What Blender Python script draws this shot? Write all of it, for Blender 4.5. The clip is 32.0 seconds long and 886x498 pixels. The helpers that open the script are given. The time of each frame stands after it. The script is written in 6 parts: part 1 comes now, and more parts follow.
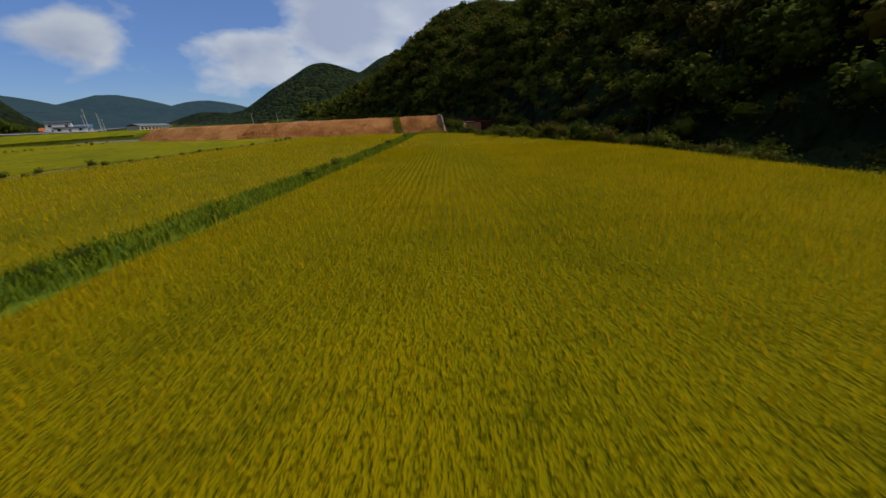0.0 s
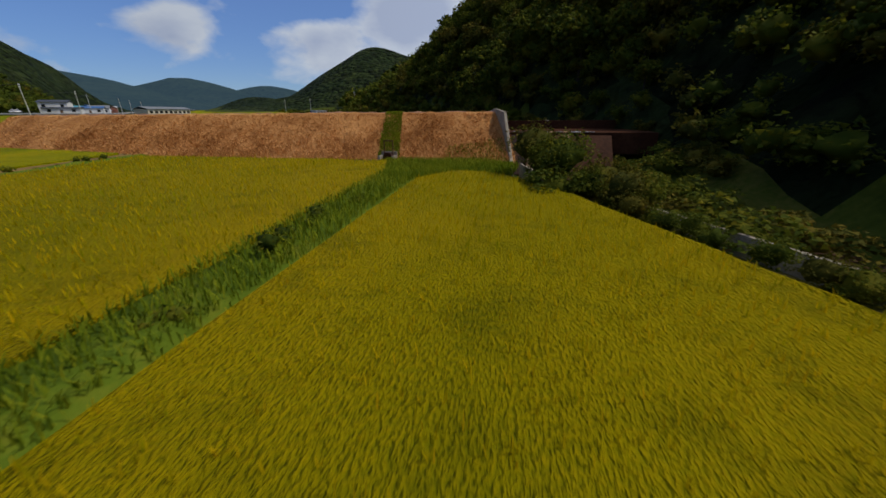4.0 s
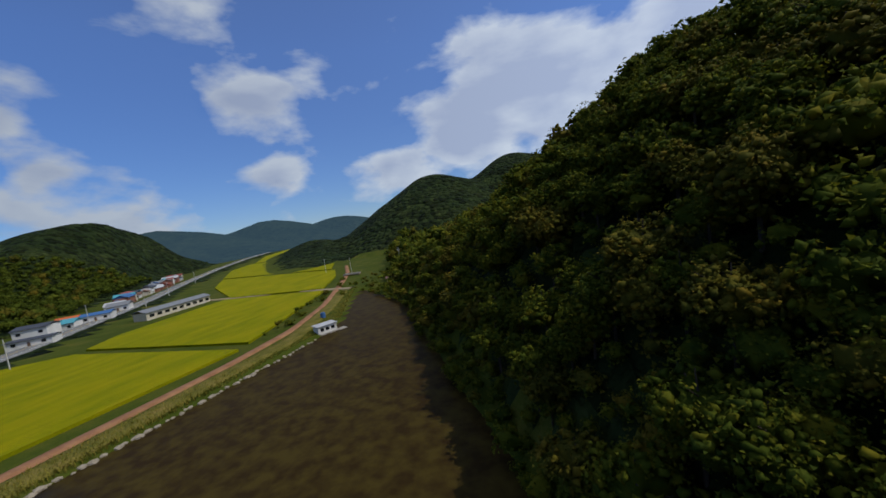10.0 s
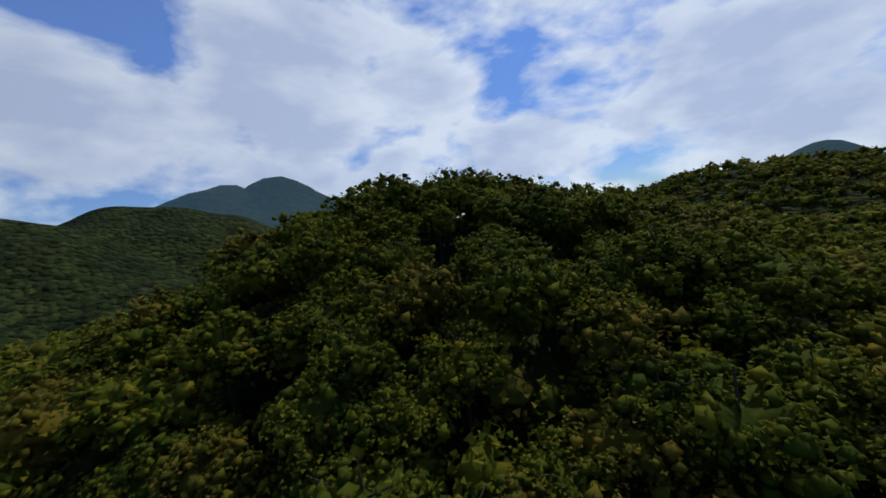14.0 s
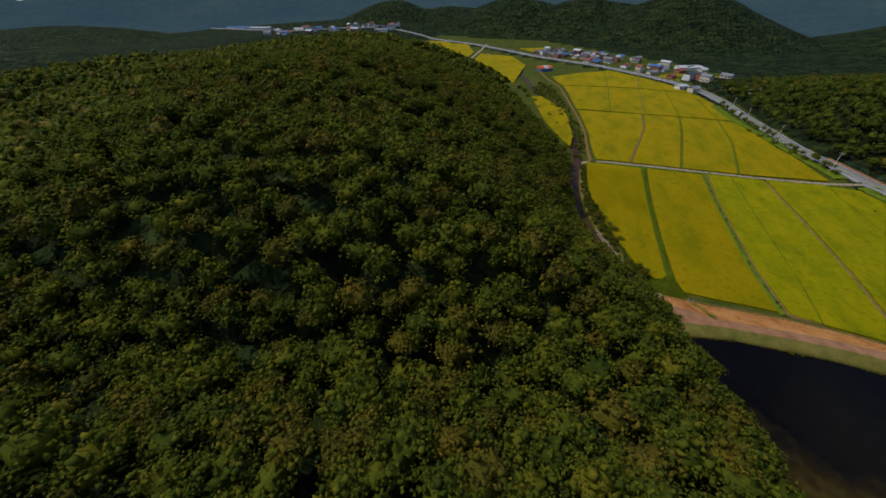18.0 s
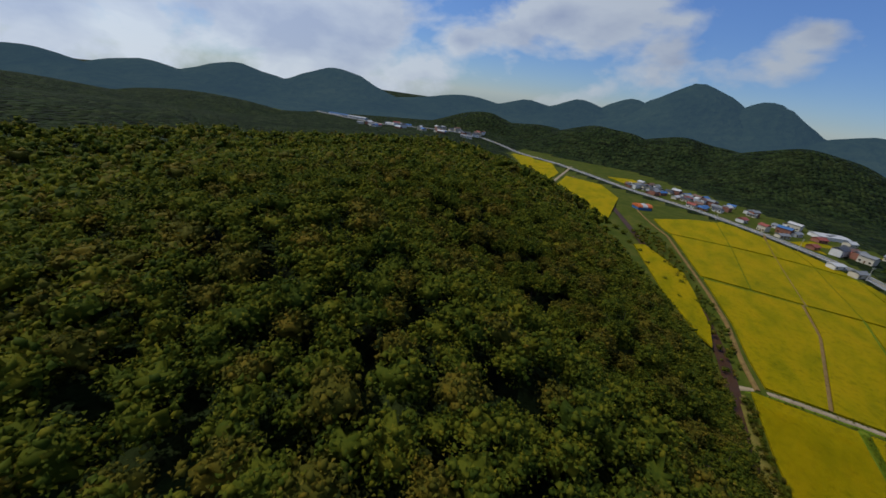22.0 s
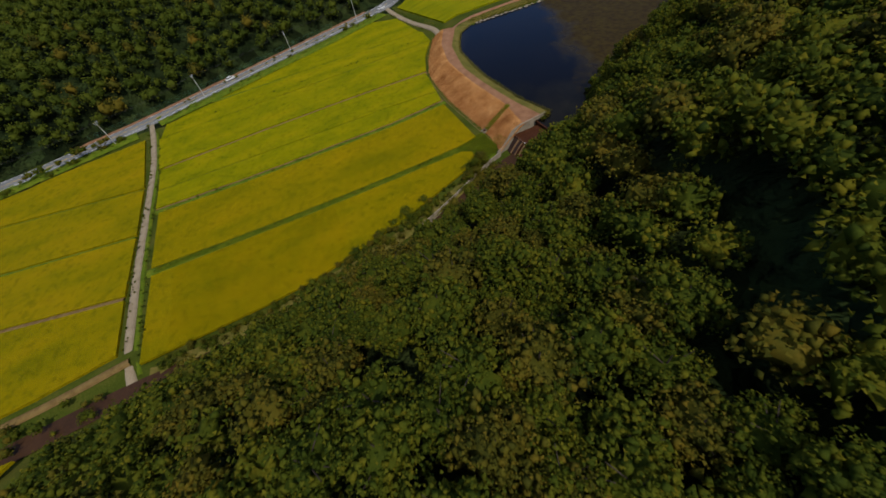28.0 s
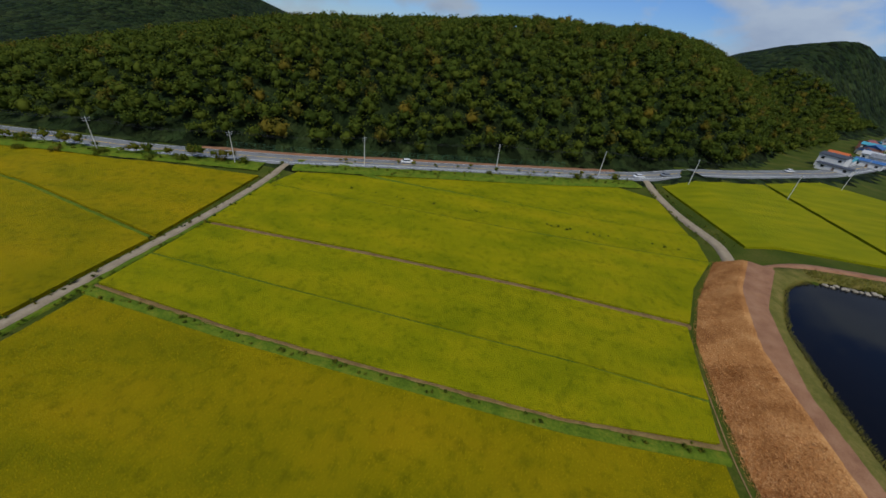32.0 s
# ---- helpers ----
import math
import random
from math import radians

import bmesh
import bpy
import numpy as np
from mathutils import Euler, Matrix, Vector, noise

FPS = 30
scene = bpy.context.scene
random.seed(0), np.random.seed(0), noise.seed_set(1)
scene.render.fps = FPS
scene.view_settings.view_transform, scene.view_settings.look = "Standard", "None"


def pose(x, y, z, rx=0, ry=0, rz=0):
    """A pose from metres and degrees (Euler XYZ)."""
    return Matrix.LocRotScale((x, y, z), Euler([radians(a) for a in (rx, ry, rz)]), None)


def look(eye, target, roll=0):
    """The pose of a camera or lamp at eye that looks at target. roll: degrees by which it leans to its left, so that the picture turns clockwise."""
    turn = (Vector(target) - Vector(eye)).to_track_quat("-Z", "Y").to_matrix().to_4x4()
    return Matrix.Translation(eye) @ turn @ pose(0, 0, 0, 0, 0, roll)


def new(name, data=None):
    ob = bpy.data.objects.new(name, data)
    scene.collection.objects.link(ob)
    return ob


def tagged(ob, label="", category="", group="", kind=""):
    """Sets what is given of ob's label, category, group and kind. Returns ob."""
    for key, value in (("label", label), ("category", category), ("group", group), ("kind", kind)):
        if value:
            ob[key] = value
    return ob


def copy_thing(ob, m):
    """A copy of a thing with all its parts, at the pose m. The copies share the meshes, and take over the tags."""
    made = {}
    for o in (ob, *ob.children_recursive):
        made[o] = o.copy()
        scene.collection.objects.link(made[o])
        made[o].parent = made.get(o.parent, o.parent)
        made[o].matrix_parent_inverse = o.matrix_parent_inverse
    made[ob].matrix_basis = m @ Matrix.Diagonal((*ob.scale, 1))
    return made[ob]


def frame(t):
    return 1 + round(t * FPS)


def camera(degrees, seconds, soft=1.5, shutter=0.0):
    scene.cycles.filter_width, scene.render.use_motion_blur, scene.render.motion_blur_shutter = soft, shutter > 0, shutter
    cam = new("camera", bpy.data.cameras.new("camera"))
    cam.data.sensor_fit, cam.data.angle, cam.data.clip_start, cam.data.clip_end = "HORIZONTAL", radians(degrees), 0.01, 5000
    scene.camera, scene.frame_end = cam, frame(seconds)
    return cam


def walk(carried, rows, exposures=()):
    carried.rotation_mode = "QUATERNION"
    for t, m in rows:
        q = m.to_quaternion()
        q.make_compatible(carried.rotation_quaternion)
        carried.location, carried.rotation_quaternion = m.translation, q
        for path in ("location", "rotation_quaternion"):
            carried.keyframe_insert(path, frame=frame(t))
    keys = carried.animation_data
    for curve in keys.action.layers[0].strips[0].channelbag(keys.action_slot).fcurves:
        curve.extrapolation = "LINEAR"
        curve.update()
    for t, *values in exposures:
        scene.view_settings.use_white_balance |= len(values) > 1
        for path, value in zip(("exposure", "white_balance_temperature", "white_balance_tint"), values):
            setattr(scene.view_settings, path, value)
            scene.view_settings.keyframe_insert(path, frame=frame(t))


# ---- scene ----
cam = camera(102.0, 32.0, soft=1.6, shutter=0.1)
# seconds, eye, yaw, pitch, roll
PATH = [
    (0, (43.10, 20.50, 3.50), 1.55, -20.00, -2.70),
    (0.5, (43.00, 28.00, 3.50), 2.10, -22.55, -2.70),
    (1, (42.80, 35.60, 3.50), 3.30, -23.30, -1.70),
    (1.5, (42.70, 43.50, 3.45), 4.40, -22.60, 0.10),
    (2, (42.50, 51.50, 3.45), 5.00, -22.10, 0.80),
    (2.5, (42.30, 59.60, 3.55), 5.40, -21.80, 0.90),
    (4.5, (41.50, 87.09, 4.52), 10.55, -19.51, -0.80),
    (5, (40.18, 94.89, 5.05), 10.72, -16.03, -0.62),
    (5.5, (39.02, 102.73, 6.22), 11.42, -13.80, -0.32),
    (6, (37.70, 110.06, 7.92), 12.17, -12.95, -0.16),
    (6.5, (37.54, 116.40, 9.99), 14.19, -12.24, -0.38),
    (7, (35.74, 124.27, 11.70), 17.91, -9.46, -1.14),
    (7.5, (33.94, 131.77, 14.24), 21.00, -5.96, -2.38),
    (8, (32.17, 138.71, 17.28), 23.20, -4.21, -3.30),
    (8.5, (30.72, 144.95, 20.58), 24.94, -3.92, -4.03),
    (9, (29.51, 150.97, 23.93), 25.95, -4.02, -4.47),
    (9.5, (27.88, 157.28, 27.57), 24.91, -4.65, -5.88),
    (10, (25.89, 163.31, 31.16), 20.02, -5.02, -8.46),
    (10.5, (23.89, 168.01, 34.45), 13.00, -4.58, -7.52),
    (11, (22.24, 172.25, 37.53), 5.19, -5.58, -5.26),
    (11.5, (21.40, 176.79, 40.72), -1.52, -8.53, -6.60),
    (12, (21.49, 181.93, 43.63), -7.56, -10.53, -10.75),
    (12.5, (22.61, 187.97, 46.16), -16.30, -9.09, -12.63),
    (13, (24.87, 193.96, 48.58), -24.64, -5.53, -10.06),
    (13.5, (27.36, 199.39, 50.84), -33.20, -3.92, -6.99),
    (14, (30.12, 203.89, 53.44), -43.58, -4.39, -7.25),
    (14.5, (33.10, 207.54, 56.08), -57.41, -6.32, -11.49),
    (15, (36.85, 210.19, 58.73), -74.26, -10.32, -18.52),
    (15.5, (40.80, 211.38, 61.27), -91.74, -16.58, -25.27),
    (17.5, (76.88, 216.82, 80.69), -158.05, -38.69, -6.14),
    (18, (80.73, 209.37, 80.08), -162.66, -37.29, -0.20),
    (18.5, (84.66, 201.70, 79.61), -162.13, -35.53, 3.01),
    (19, (88.58, 193.81, 79.06), -158.91, -34.14, 6.44),
    (19.5, (93.08, 185.89, 78.31), -156.69, -32.58, 8.92),
    (20, (98.15, 178.10, 77.73), -156.55, -31.23, 9.50),
    (20.5, (103.09, 170.26, 77.66), -155.98, -28.28, 8.94),
    (21, (107.55, 162.02, 78.17), -154.84, -24.88, 7.97),
    (21.5, (111.49, 154.12, 79.21), -154.10, -23.97, 7.59),
    (22, (115.16, 146.90, 80.63), -153.39, -24.26, 7.39),
    (22.5, (118.85, 140.20, 81.83), -153.01, -24.89, 7.23),
    (23, (122.69, 133.22, 82.68), -153.03, -25.19, 6.95),
    (23.5, (126.97, 126.18, 83.49), -152.96, -25.25, 6.63),
    (24, (131.29, 117.93, 83.41), -155.05, -26.33, 3.83),
    (24.5, (135.21, 108.15, 82.15), -165.05, -30.20, -6.35),
    (25, (137.31, 98.21, 79.97), -179.52, -36.47, -18.69),
    (25.5, (138.97, 88.86, 77.38), -195.18, -42.96, -29.56),
    (27.5, (129.56, 66.70, 66.43), -274.78, -54.11, -19.85),
    (28, (120.27, 66.47, 62.18), -285.39, -48.57, -13.47),
    (28.5, (111.57, 67.29, 58.94), -289.99, -46.04, -8.42),
    (29, (102.58, 69.64, 55.79), -291.31, -44.64, -4.23),
    (29.5, (92.80, 72.89, 52.16), -286.54, -40.20, 0.66),
    (30, (82.28, 76.25, 48.91), -275.97, -37.46, 4.40),
    (30.5, (72.01, 78.12, 46.22), -267.31, -36.62, 5.99),
    (31, (61.25, 78.01, 44.48), -264.10, -34.39, 7.19),
    (31.5, (50.99, 77.00, 43.73), -262.45, -32.64, 7.51),
    (32, (40.34, 75.59, 43.12), -261.58, -30.73, 7.30),
]


def aim(eye, yaw, pitch, roll):
    """A camera pose from its eye and its turn in degrees."""
    a, b = radians(yaw), radians(pitch)
    way = Vector((-math.sin(a) * math.cos(b), math.cos(a) * math.cos(b), math.sin(b)))
    return look(eye, Vector(eye) + way, roll)


walk(cam, [(t, aim(eye, yaw, pitch, roll)) for t, eye, yaw, pitch, roll in PATH], [(0.0, -0.3, 6800, 11), (5.6, -0.3, 6750, 11), (7.5, -0.3, 6400, 10), (10.0, -0.25, 6500, 10), (16.5, -0.25, 6500, 10), (20.0, -0.38, 6500, 10), (23.0, -0.2, 6500, 10), (25.0, -0.08, 6500, 10), (26.5, -0.15, 6500, 10), (28.0, -0.25, 6750, 11), (30.0, -0.25, 6150, 9), (32.0, -0.3, 6100, 9)])

# ---- world and sun ----
SUN_ELEV, SUN_AZ = radians(55), radians(84)      # azimuth clockwise from +y
world = bpy.data.worlds.new("sky")
scene.world = world
world.use_nodes = True
wt = world.node_tree
wt.nodes.clear()


def wnode(kind, **kw):
    n = wt.nodes.new(kind)
    for k, v in kw.items():
        n.inputs[k].default_value = v
    return n


w_out = wnode("ShaderNodeOutputWorld")
w_bg = wnode("ShaderNodeBackground")
w_bg.inputs["Strength"].default_value = 0.108
w_sky = wnode("ShaderNodeTexSky")
w_sky.sky_type = "NISHITA"
w_sky.sun_disc = False
w_sky.sun_elevation, w_sky.sun_rotation = SUN_ELEV, SUN_AZ
w_sky.air_density, w_sky.dust_density, w_sky.ozone_density = 0.9, 0.0, 3.0
w_tc = wnode("ShaderNodeTexCoord")
w_sep = wnode("ShaderNodeSeparateXYZ")
wt.links.new(w_tc.outputs["Generated"], w_sep.inputs[0])


def wmath(op, a, b=None):
    n = wt.nodes.new("ShaderNodeMath")
    n.operation = op
    for i, v in enumerate((a, b)):
        if v is None:
            continue
        if isinstance(v, (int, float)):
            n.inputs[i].default_value = v
        else:
            wt.links.new(v, n.inputs[i])
    return n.outputs[0]


# heaped clouds, flattened a little towards the horizon
w_h = wmath("ADD", wmath("MAXIMUM", w_sep.outputs[2], 0.0), 0.75)
w_cmb = wnode("ShaderNodeCombineXYZ")
wt.links.new(wmath("DIVIDE", w_sep.outputs[0], w_h), w_cmb.inputs[0])
wt.links.new(wmath("DIVIDE", w_sep.outputs[1], w_h), w_cmb.inputs[1])
wt.links.new(wmath("MULTIPLY", w_sep.outputs[2], 1.7), w_cmb.inputs[2])
w_n1 = wnode("ShaderNodeTexNoise", Scale=3.6, Detail=9.0, Roughness=0.52, Distortion=0.15)
wt.links.new(w_cmb.outputs[0], w_n1.inputs["Vector"])
w_n2 = wnode("ShaderNodeTexNoise", Scale=1.3, Detail=2.0)
wt.links.new(w_cmb.outputs[0], w_n2.inputs["Vector"])
w_sum = wmath("ADD", wmath("MULTIPLY", w_n1.outputs[0], 0.72), wmath("MULTIPLY", w_n2.outputs[0], 0.32))
# thicker towards the sun's side (+x), thinner to the west
w_east = wmath("MULTIPLY", wmath("MAXIMUM", wmath("ADD", w_sep.outputs[0], wmath("MULTIPLY", w_sep.outputs[1], 0.25)), -0.25), 0.085)
w_fill_top = wmath("MULTIPLY", wmath("MAXIMUM", wmath("SUBTRACT", w_sep.outputs[2], 0.62), 0.0), 0.55)     # an unseen bright heap overhead, added as fill light for shaded slopes
w_den = wmath("ADD", wmath("ADD", w_sum, w_east), w_fill_top)
w_den = wmath("SUBTRACT", w_den, 0.012)
# single heaps: bearing and height in degrees, reach, weight
HEAPS = [(-45, 19, 0.17, 0.16), (-80, 12, 0.07, 0.09), (-66, 11, 0.07, 0.09), (-43, 8.5, 0.11, 0.11), (-51, 32, 0.13, 0.12), (-27, 9, 0.13, 0.14), (-14, 13, 0.16, 0.16), (-2, 20, 0.24, 0.13), (-69, 16, 0.05, 0.10),
         (20, 23, 0.22, 0.10), (46, 21, 0.16, 0.10), (84, 16, 0.22, 0.09), (165, 10, 0.07, 0.12), (152, 6, 0.07, 0.12), (180, 6, 0.09, 0.13), (-168, 9.5, 0.10, 0.15), (-161, 9, 0.08, 0.13), (130, 8, 0.25, 0.08)]
w_flat = wnode("ShaderNodeVectorMath")
w_flat.operation = "MULTIPLY"
w_flat.inputs[1].default_value = (1.0, 1.0, 1.7)
wt.links.new(w_tc.outputs["Generated"], w_flat.inputs[0])
w_wob = wnode("ShaderNodeTexNoise", Scale=9.0, Detail=4.0)
wt.links.new(w_tc.outputs["Generated"], w_wob.inputs["Vector"])
for bearing, lift, reach, weight in HEAPS:
    ca, cb = radians(bearing), radians(lift)
    w_far = wnode("ShaderNodeVectorMath")
    w_far.operation = "DISTANCE"
    wt.links.new(w_flat.outputs[0], w_far.inputs[0])
    w_far.inputs[1].default_value = (math.sin(ca) * math.cos(cb), math.cos(ca) * math.cos(cb), math.sin(cb) * 1.7)
    w_near = wmath("SUBTRACT", 1.0, wmath("DIVIDE", wmath("MULTIPLY", w_far.outputs["Value"], wmath("ADD", w_wob.outputs[0], 0.5)), reach))
    w_den = wmath("ADD", w_den, wmath("MULTIPLY", wmath("MAXIMUM", w_near, 0.0), weight * 1.2))
w_ramp = wnode("ShaderNodeValToRGB")
w_ramp.color_ramp.elements[0].position, w_ramp.color_ramp.elements[0].color = 0.495, (0, 0, 0, 1)
w_ramp.color_ramp.elements[1].position, w_ramp.color_ramp.elements[1].color = 0.585, (1, 1, 1, 1)
wt.links.new(w_den, w_ramp.inputs[0])
# the same noise a step towards the sun: thinner there means a lit flank
w_off = wnode("ShaderNodeVectorMath")
w_off.operation = "ADD"
wt.links.new(w_cmb.outputs[0], w_off.inputs[0])
w_off.inputs[1].default_value = (0.05, 0.008, 0.06)
w_n3 = wnode("ShaderNodeTexNoise", Scale=3.6, Detail=9.0, Roughness=0.52, Distortion=0.15)
wt.links.new(w_off.outputs[0], w_n3.inputs["Vector"])
w_lit = wmath("ADD", wmath("SUBTRACT", w_den, 0.53), wmath("MULTIPLY", wmath("SUBTRACT", w_n3.outputs[0], w_n1.outputs[0]), 0.75))
w_shade = wnode("ShaderNodeValToRGB")
w_shade.color_ramp.elements[0].position, w_shade.color_ramp.elements[0].color = 0.0, (6.7, 7.5, 8.6, 1)
w_shade.color_ramp.elements[1].position, w_shade.color_ramp.elements[1].color = 0.17, (4.3, 5.1, 6.9, 1)
wt.links.new(w_lit, w_shade.inputs[0])
w_mix = wnode("ShaderNodeMix")
w_mix.data_type = "RGBA"
wt.links.new(wmath("ADD", wmath("MULTIPLY", w_ramp.outputs[0], 0.80), 0.10), w_mix.inputs[0])
w_hsv = wnode("ShaderNodeHueSaturation", Saturation=1.15, Value=1.15)
w_tint = wnode("ShaderNodeMix")
w_tint.data_type, w_tint.blend_type = "RGBA", "MULTIPLY"
w_tint.inputs[0].default_value = 1.0
w_air = wnode("ShaderNodeValToRGB")     # clear rain-washed air, greyer blue low over the hills
w_air.color_ramp.elements[0].position, w_air.color_ramp.elements[0].color = 0.02, (0.41, 0.53, 0.77, 1)
w_air.color_ramp.elements[1].position, w_air.color_ramp.elements[1].color = 0.42, (0.60, 0.85, 1.24, 1)
wt.links.new(w_sep.outputs[2], w_air.inputs[0])
wt.links.new(w_air.outputs[0], w_tint.inputs[7])
wt.links.new(w_sky.outputs[0], w_hsv.inputs["Color"])
wt.links.new(w_hsv.outputs[0], w_tint.inputs[6])
wt.links.new(w_tint.outputs[2], w_mix.inputs[6])
w_fwd = wnode("ShaderNodeVectorMath")
w_fwd.operation = "SCALE"
wt.links.new(w_shade.outputs[0], w_fwd.inputs[0])
wt.links.new(wmath("ADD", wmath("ADD", wmath("MULTIPLY", w_sep.outputs[0], 0.26), wmath("MULTIPLY", w_sep.outputs[1], 0.14)), 0.86), w_fwd.inputs["Scale"])
wt.links.new(w_fwd.outputs[0], w_mix.inputs[7])
wt.links.new(w_mix.outputs[2], w_bg.inputs["Color"])
wt.links.new(w_bg.outputs[0], w_out.inputs[0])

sun = new("sun", bpy.data.lights.new("sun", "SUN"))
sun.data.energy, sun.data.angle, sun.data.color = 2.95, radians(0.6), (1.0, 0.95, 0.86)
s_dir = Vector((math.sin(SUN_AZ) * math.cos(SUN_ELEV), math.cos(SUN_AZ) * math.cos(SUN_ELEV), math.sin(SUN_ELEV)))
sun.matrix_world = look(s_dir * 400, (0, 0, 0))


# ---- materials ----
def material(name, colours, scale=1.0, fine=8.0, rough=0.8, bump=0.3, dist=0.05, metal=0.0, spread=(0.3, 0.7), by="noise", translucent=0.0, spec=0.3, stretch=(1, 1, 1)):
    """A surface whose colours blend by coarse and fine noise at real size; by: "island" or "object" adds a shift piece by piece."""
    m = bpy.data.materials.new(name)
    m.use_nodes = True
    nt = m.node_tree
    bsdf = nt.nodes["Principled BSDF"]
    bsdf.inputs["Roughness"].default_value = rough
    bsdf.inputs["Metallic"].default_value = metal
    bsdf.inputs["Specular IOR Level"].default_value = spec
    geo = nt.nodes.new("ShaderNodeNewGeometry")
    mp = nt.nodes.new("ShaderNodeMapping")
    mp.inputs["Scale"].default_value = stretch
    nt.links.new(geo.outputs["Position"], mp.inputs["Vector"])
    a = nt.nodes.new("ShaderNodeTexNoise")
    a.inputs["Scale"].default_value, a.inputs["Detail"].default_value = scale, 3.0
    b = nt.nodes.new("ShaderNodeTexNoise")
    b.inputs["Scale"].default_value, b.inputs["Detail"].default_value = fine, 4.0
    for n in (a, b):
        nt.links.new(mp.outputs[0], n.inputs["Vector"])
    mix = nt.nodes.new("ShaderNodeMix")
    mix.data_type = "FLOAT"
    mix.inputs[0].default_value = 0.45
    nt.links.new(a.outputs[0], mix.inputs[2])
    nt.links.new(b.outputs[0], mix.inputs[3])
    value = mix.outputs[0]
    if by != "noise":
        src = geo.outputs["Random Per Island"] if by == "island" else nt.nodes.new("ShaderNodeObjectInfo").outputs["Random"]
        m2 = nt.nodes.new("ShaderNodeMix")
        m2.data_type = "FLOAT"
        m2.inputs[0].default_value = 0.3
        nt.links.new(value, m2.inputs[2])
        nt.links.new(src, m2.inputs[3])
        value = m2.outputs[0]
    ramp = nt.nodes.new("ShaderNodeValToRGB")
    els = ramp.color_ramp.elements
    while len(els) < len(colours):
        els.new(0.5)
    for i, c in enumerate(colours):
        els[i].position = spread[0] + (spread[1] - spread[0]) * i / max(1, len(colours) - 1)
        els[i].color = (*c, 1)
    nt.links.new(value, ramp.inputs[0])
    nt.links.new(ramp.outputs[0], bsdf.inputs["Base Color"])
    if bump:
        bp = nt.nodes.new("ShaderNodeBump")
        bp.inputs["Strength"].default_value, bp.inputs["Distance"].default_value = bump, dist
        nt.links.new(b.outputs[0], bp.inputs["Height"])
        nt.links.new(bp.outputs[0], bsdf.inputs["Normal"])
    if translucent:
        tr = nt.nodes.new("ShaderNodeBsdfTranslucent")
        nt.links.new(ramp.outputs[0], tr.inputs["Color"])
        ms = nt.nodes.new("ShaderNodeMixShader")
        ms.inputs[0].default_value = translucent
        nt.links.new(bsdf.outputs[0], ms.inputs[1])
        nt.links.new(tr.outputs[0], ms.inputs[2])
        nt.links.new(ms.outputs[0], nt.nodes["Material Output"].inputs["Surface"])
    return m


M_LEAF = material("leaf", [(0.028, 0.048, 0.007), (0.066, 0.091, 0.009), (0.120, 0.130, 0.011), (0.20, 0.172, 0.013)], 0.2, 1.6, 0.75, 0, 0.3, by="island", translucent=0.4, spread=(0.28, 0.72), spec=0.06)
M_LEAF_DARK = material("dark_leaf", [(0.034, 0.054, 0.007), (0.074, 0.100, 0.011), (0.128, 0.142, 0.014)], 0.06, 1.2, 0.75, 0, by="island", translucent=0.4, spread=(0.25, 0.75), spec=0.06)
M_LEAF_OLD = material("leaf_olive", [(0.040, 0.046, 0.007), (0.095, 0.088, 0.010), (0.16, 0.112, 0.012)], 0.2, 1.6, 0.75, 0, 0.3, by="island", translucent=0.25, spec=0.06)
M_WOODS = material("far_woods", [(0.012, 0.024, 0.007), (0.027, 0.043, 0.012), (0.048, 0.063, 0.017)], 0.035, 0.25, 0.9, 1.0, 4.0, spec=0.05)
# crowns of far trees: one cell a crown, domed, each of its own green
nt = M_WOODS.node_tree
cell = nt.nodes.new("ShaderNodeTexVoronoi")
cell.inputs["Scale"].default_value = 0.17
geo = nt.nodes.new("ShaderNodeNewGeometry")
nt.links.new(geo.outputs["Position"], cell.inputs["Vector"])
dome = nt.nodes.new("ShaderNodeMath")
dome.operation = "SUBTRACT"
dome.inputs[0].default_value = 1.0
nt.links.new(cell.outputs["Distance"], dome.inputs[1])
bumps = nt.nodes.new("ShaderNodeBump")
bumps.inputs["Strength"].default_value, bumps.inputs["Distance"].default_value = 1.0, 5.0
nt.links.new(dome.outputs[0], bumps.inputs["Height"])
old = [n for n in nt.nodes if n.type == "BUMP" and n != bumps][0]
nt.links.new(old.outputs[0], bumps.inputs["Normal"])
nt.links.new(bumps.outputs[0], nt.nodes["Principled BSDF"].inputs["Normal"])
tone = nt.nodes.new("ShaderNodeMix")
tone.data_type = "RGBA"
tone.blend_type = "MULTIPLY"
tone.inputs[0].default_value = 0.75
bw = nt.nodes.new("ShaderNodeSeparateColor")
nt.links.new(cell.outputs["Color"], bw.inputs[0])
nt.links.new(nt.nodes["Principled BSDF"].inputs["Base Color"].links[0].from_socket, tone.inputs[6])
grey = nt.nodes.new("ShaderNodeCombineColor")
for k in range(3):
    nt.links.new(bw.outputs[0], grey.inputs[k])
nt.links.new(grey.outputs[0], tone.inputs[7])
nt.links.new(tone.outputs[2], nt.nodes["Principled BSDF"].inputs["Base Color"])
M_BARK = material("bark", [(0.03, 0.022, 0.015), (0.06, 0.045, 0.032)], 3, 14, 0.9, 0.6)
M_RICE = material("rice", [(0.155, 0.145, 0.001), (0.252, 0.200, 0.001), (0.320, 0.220, 0.002)], 0.05, 8.0, 0.85, 1.0, 0.25, spread=(0.36, 0.64), stretch=(2.0, 0.9, 1), spec=0.04)
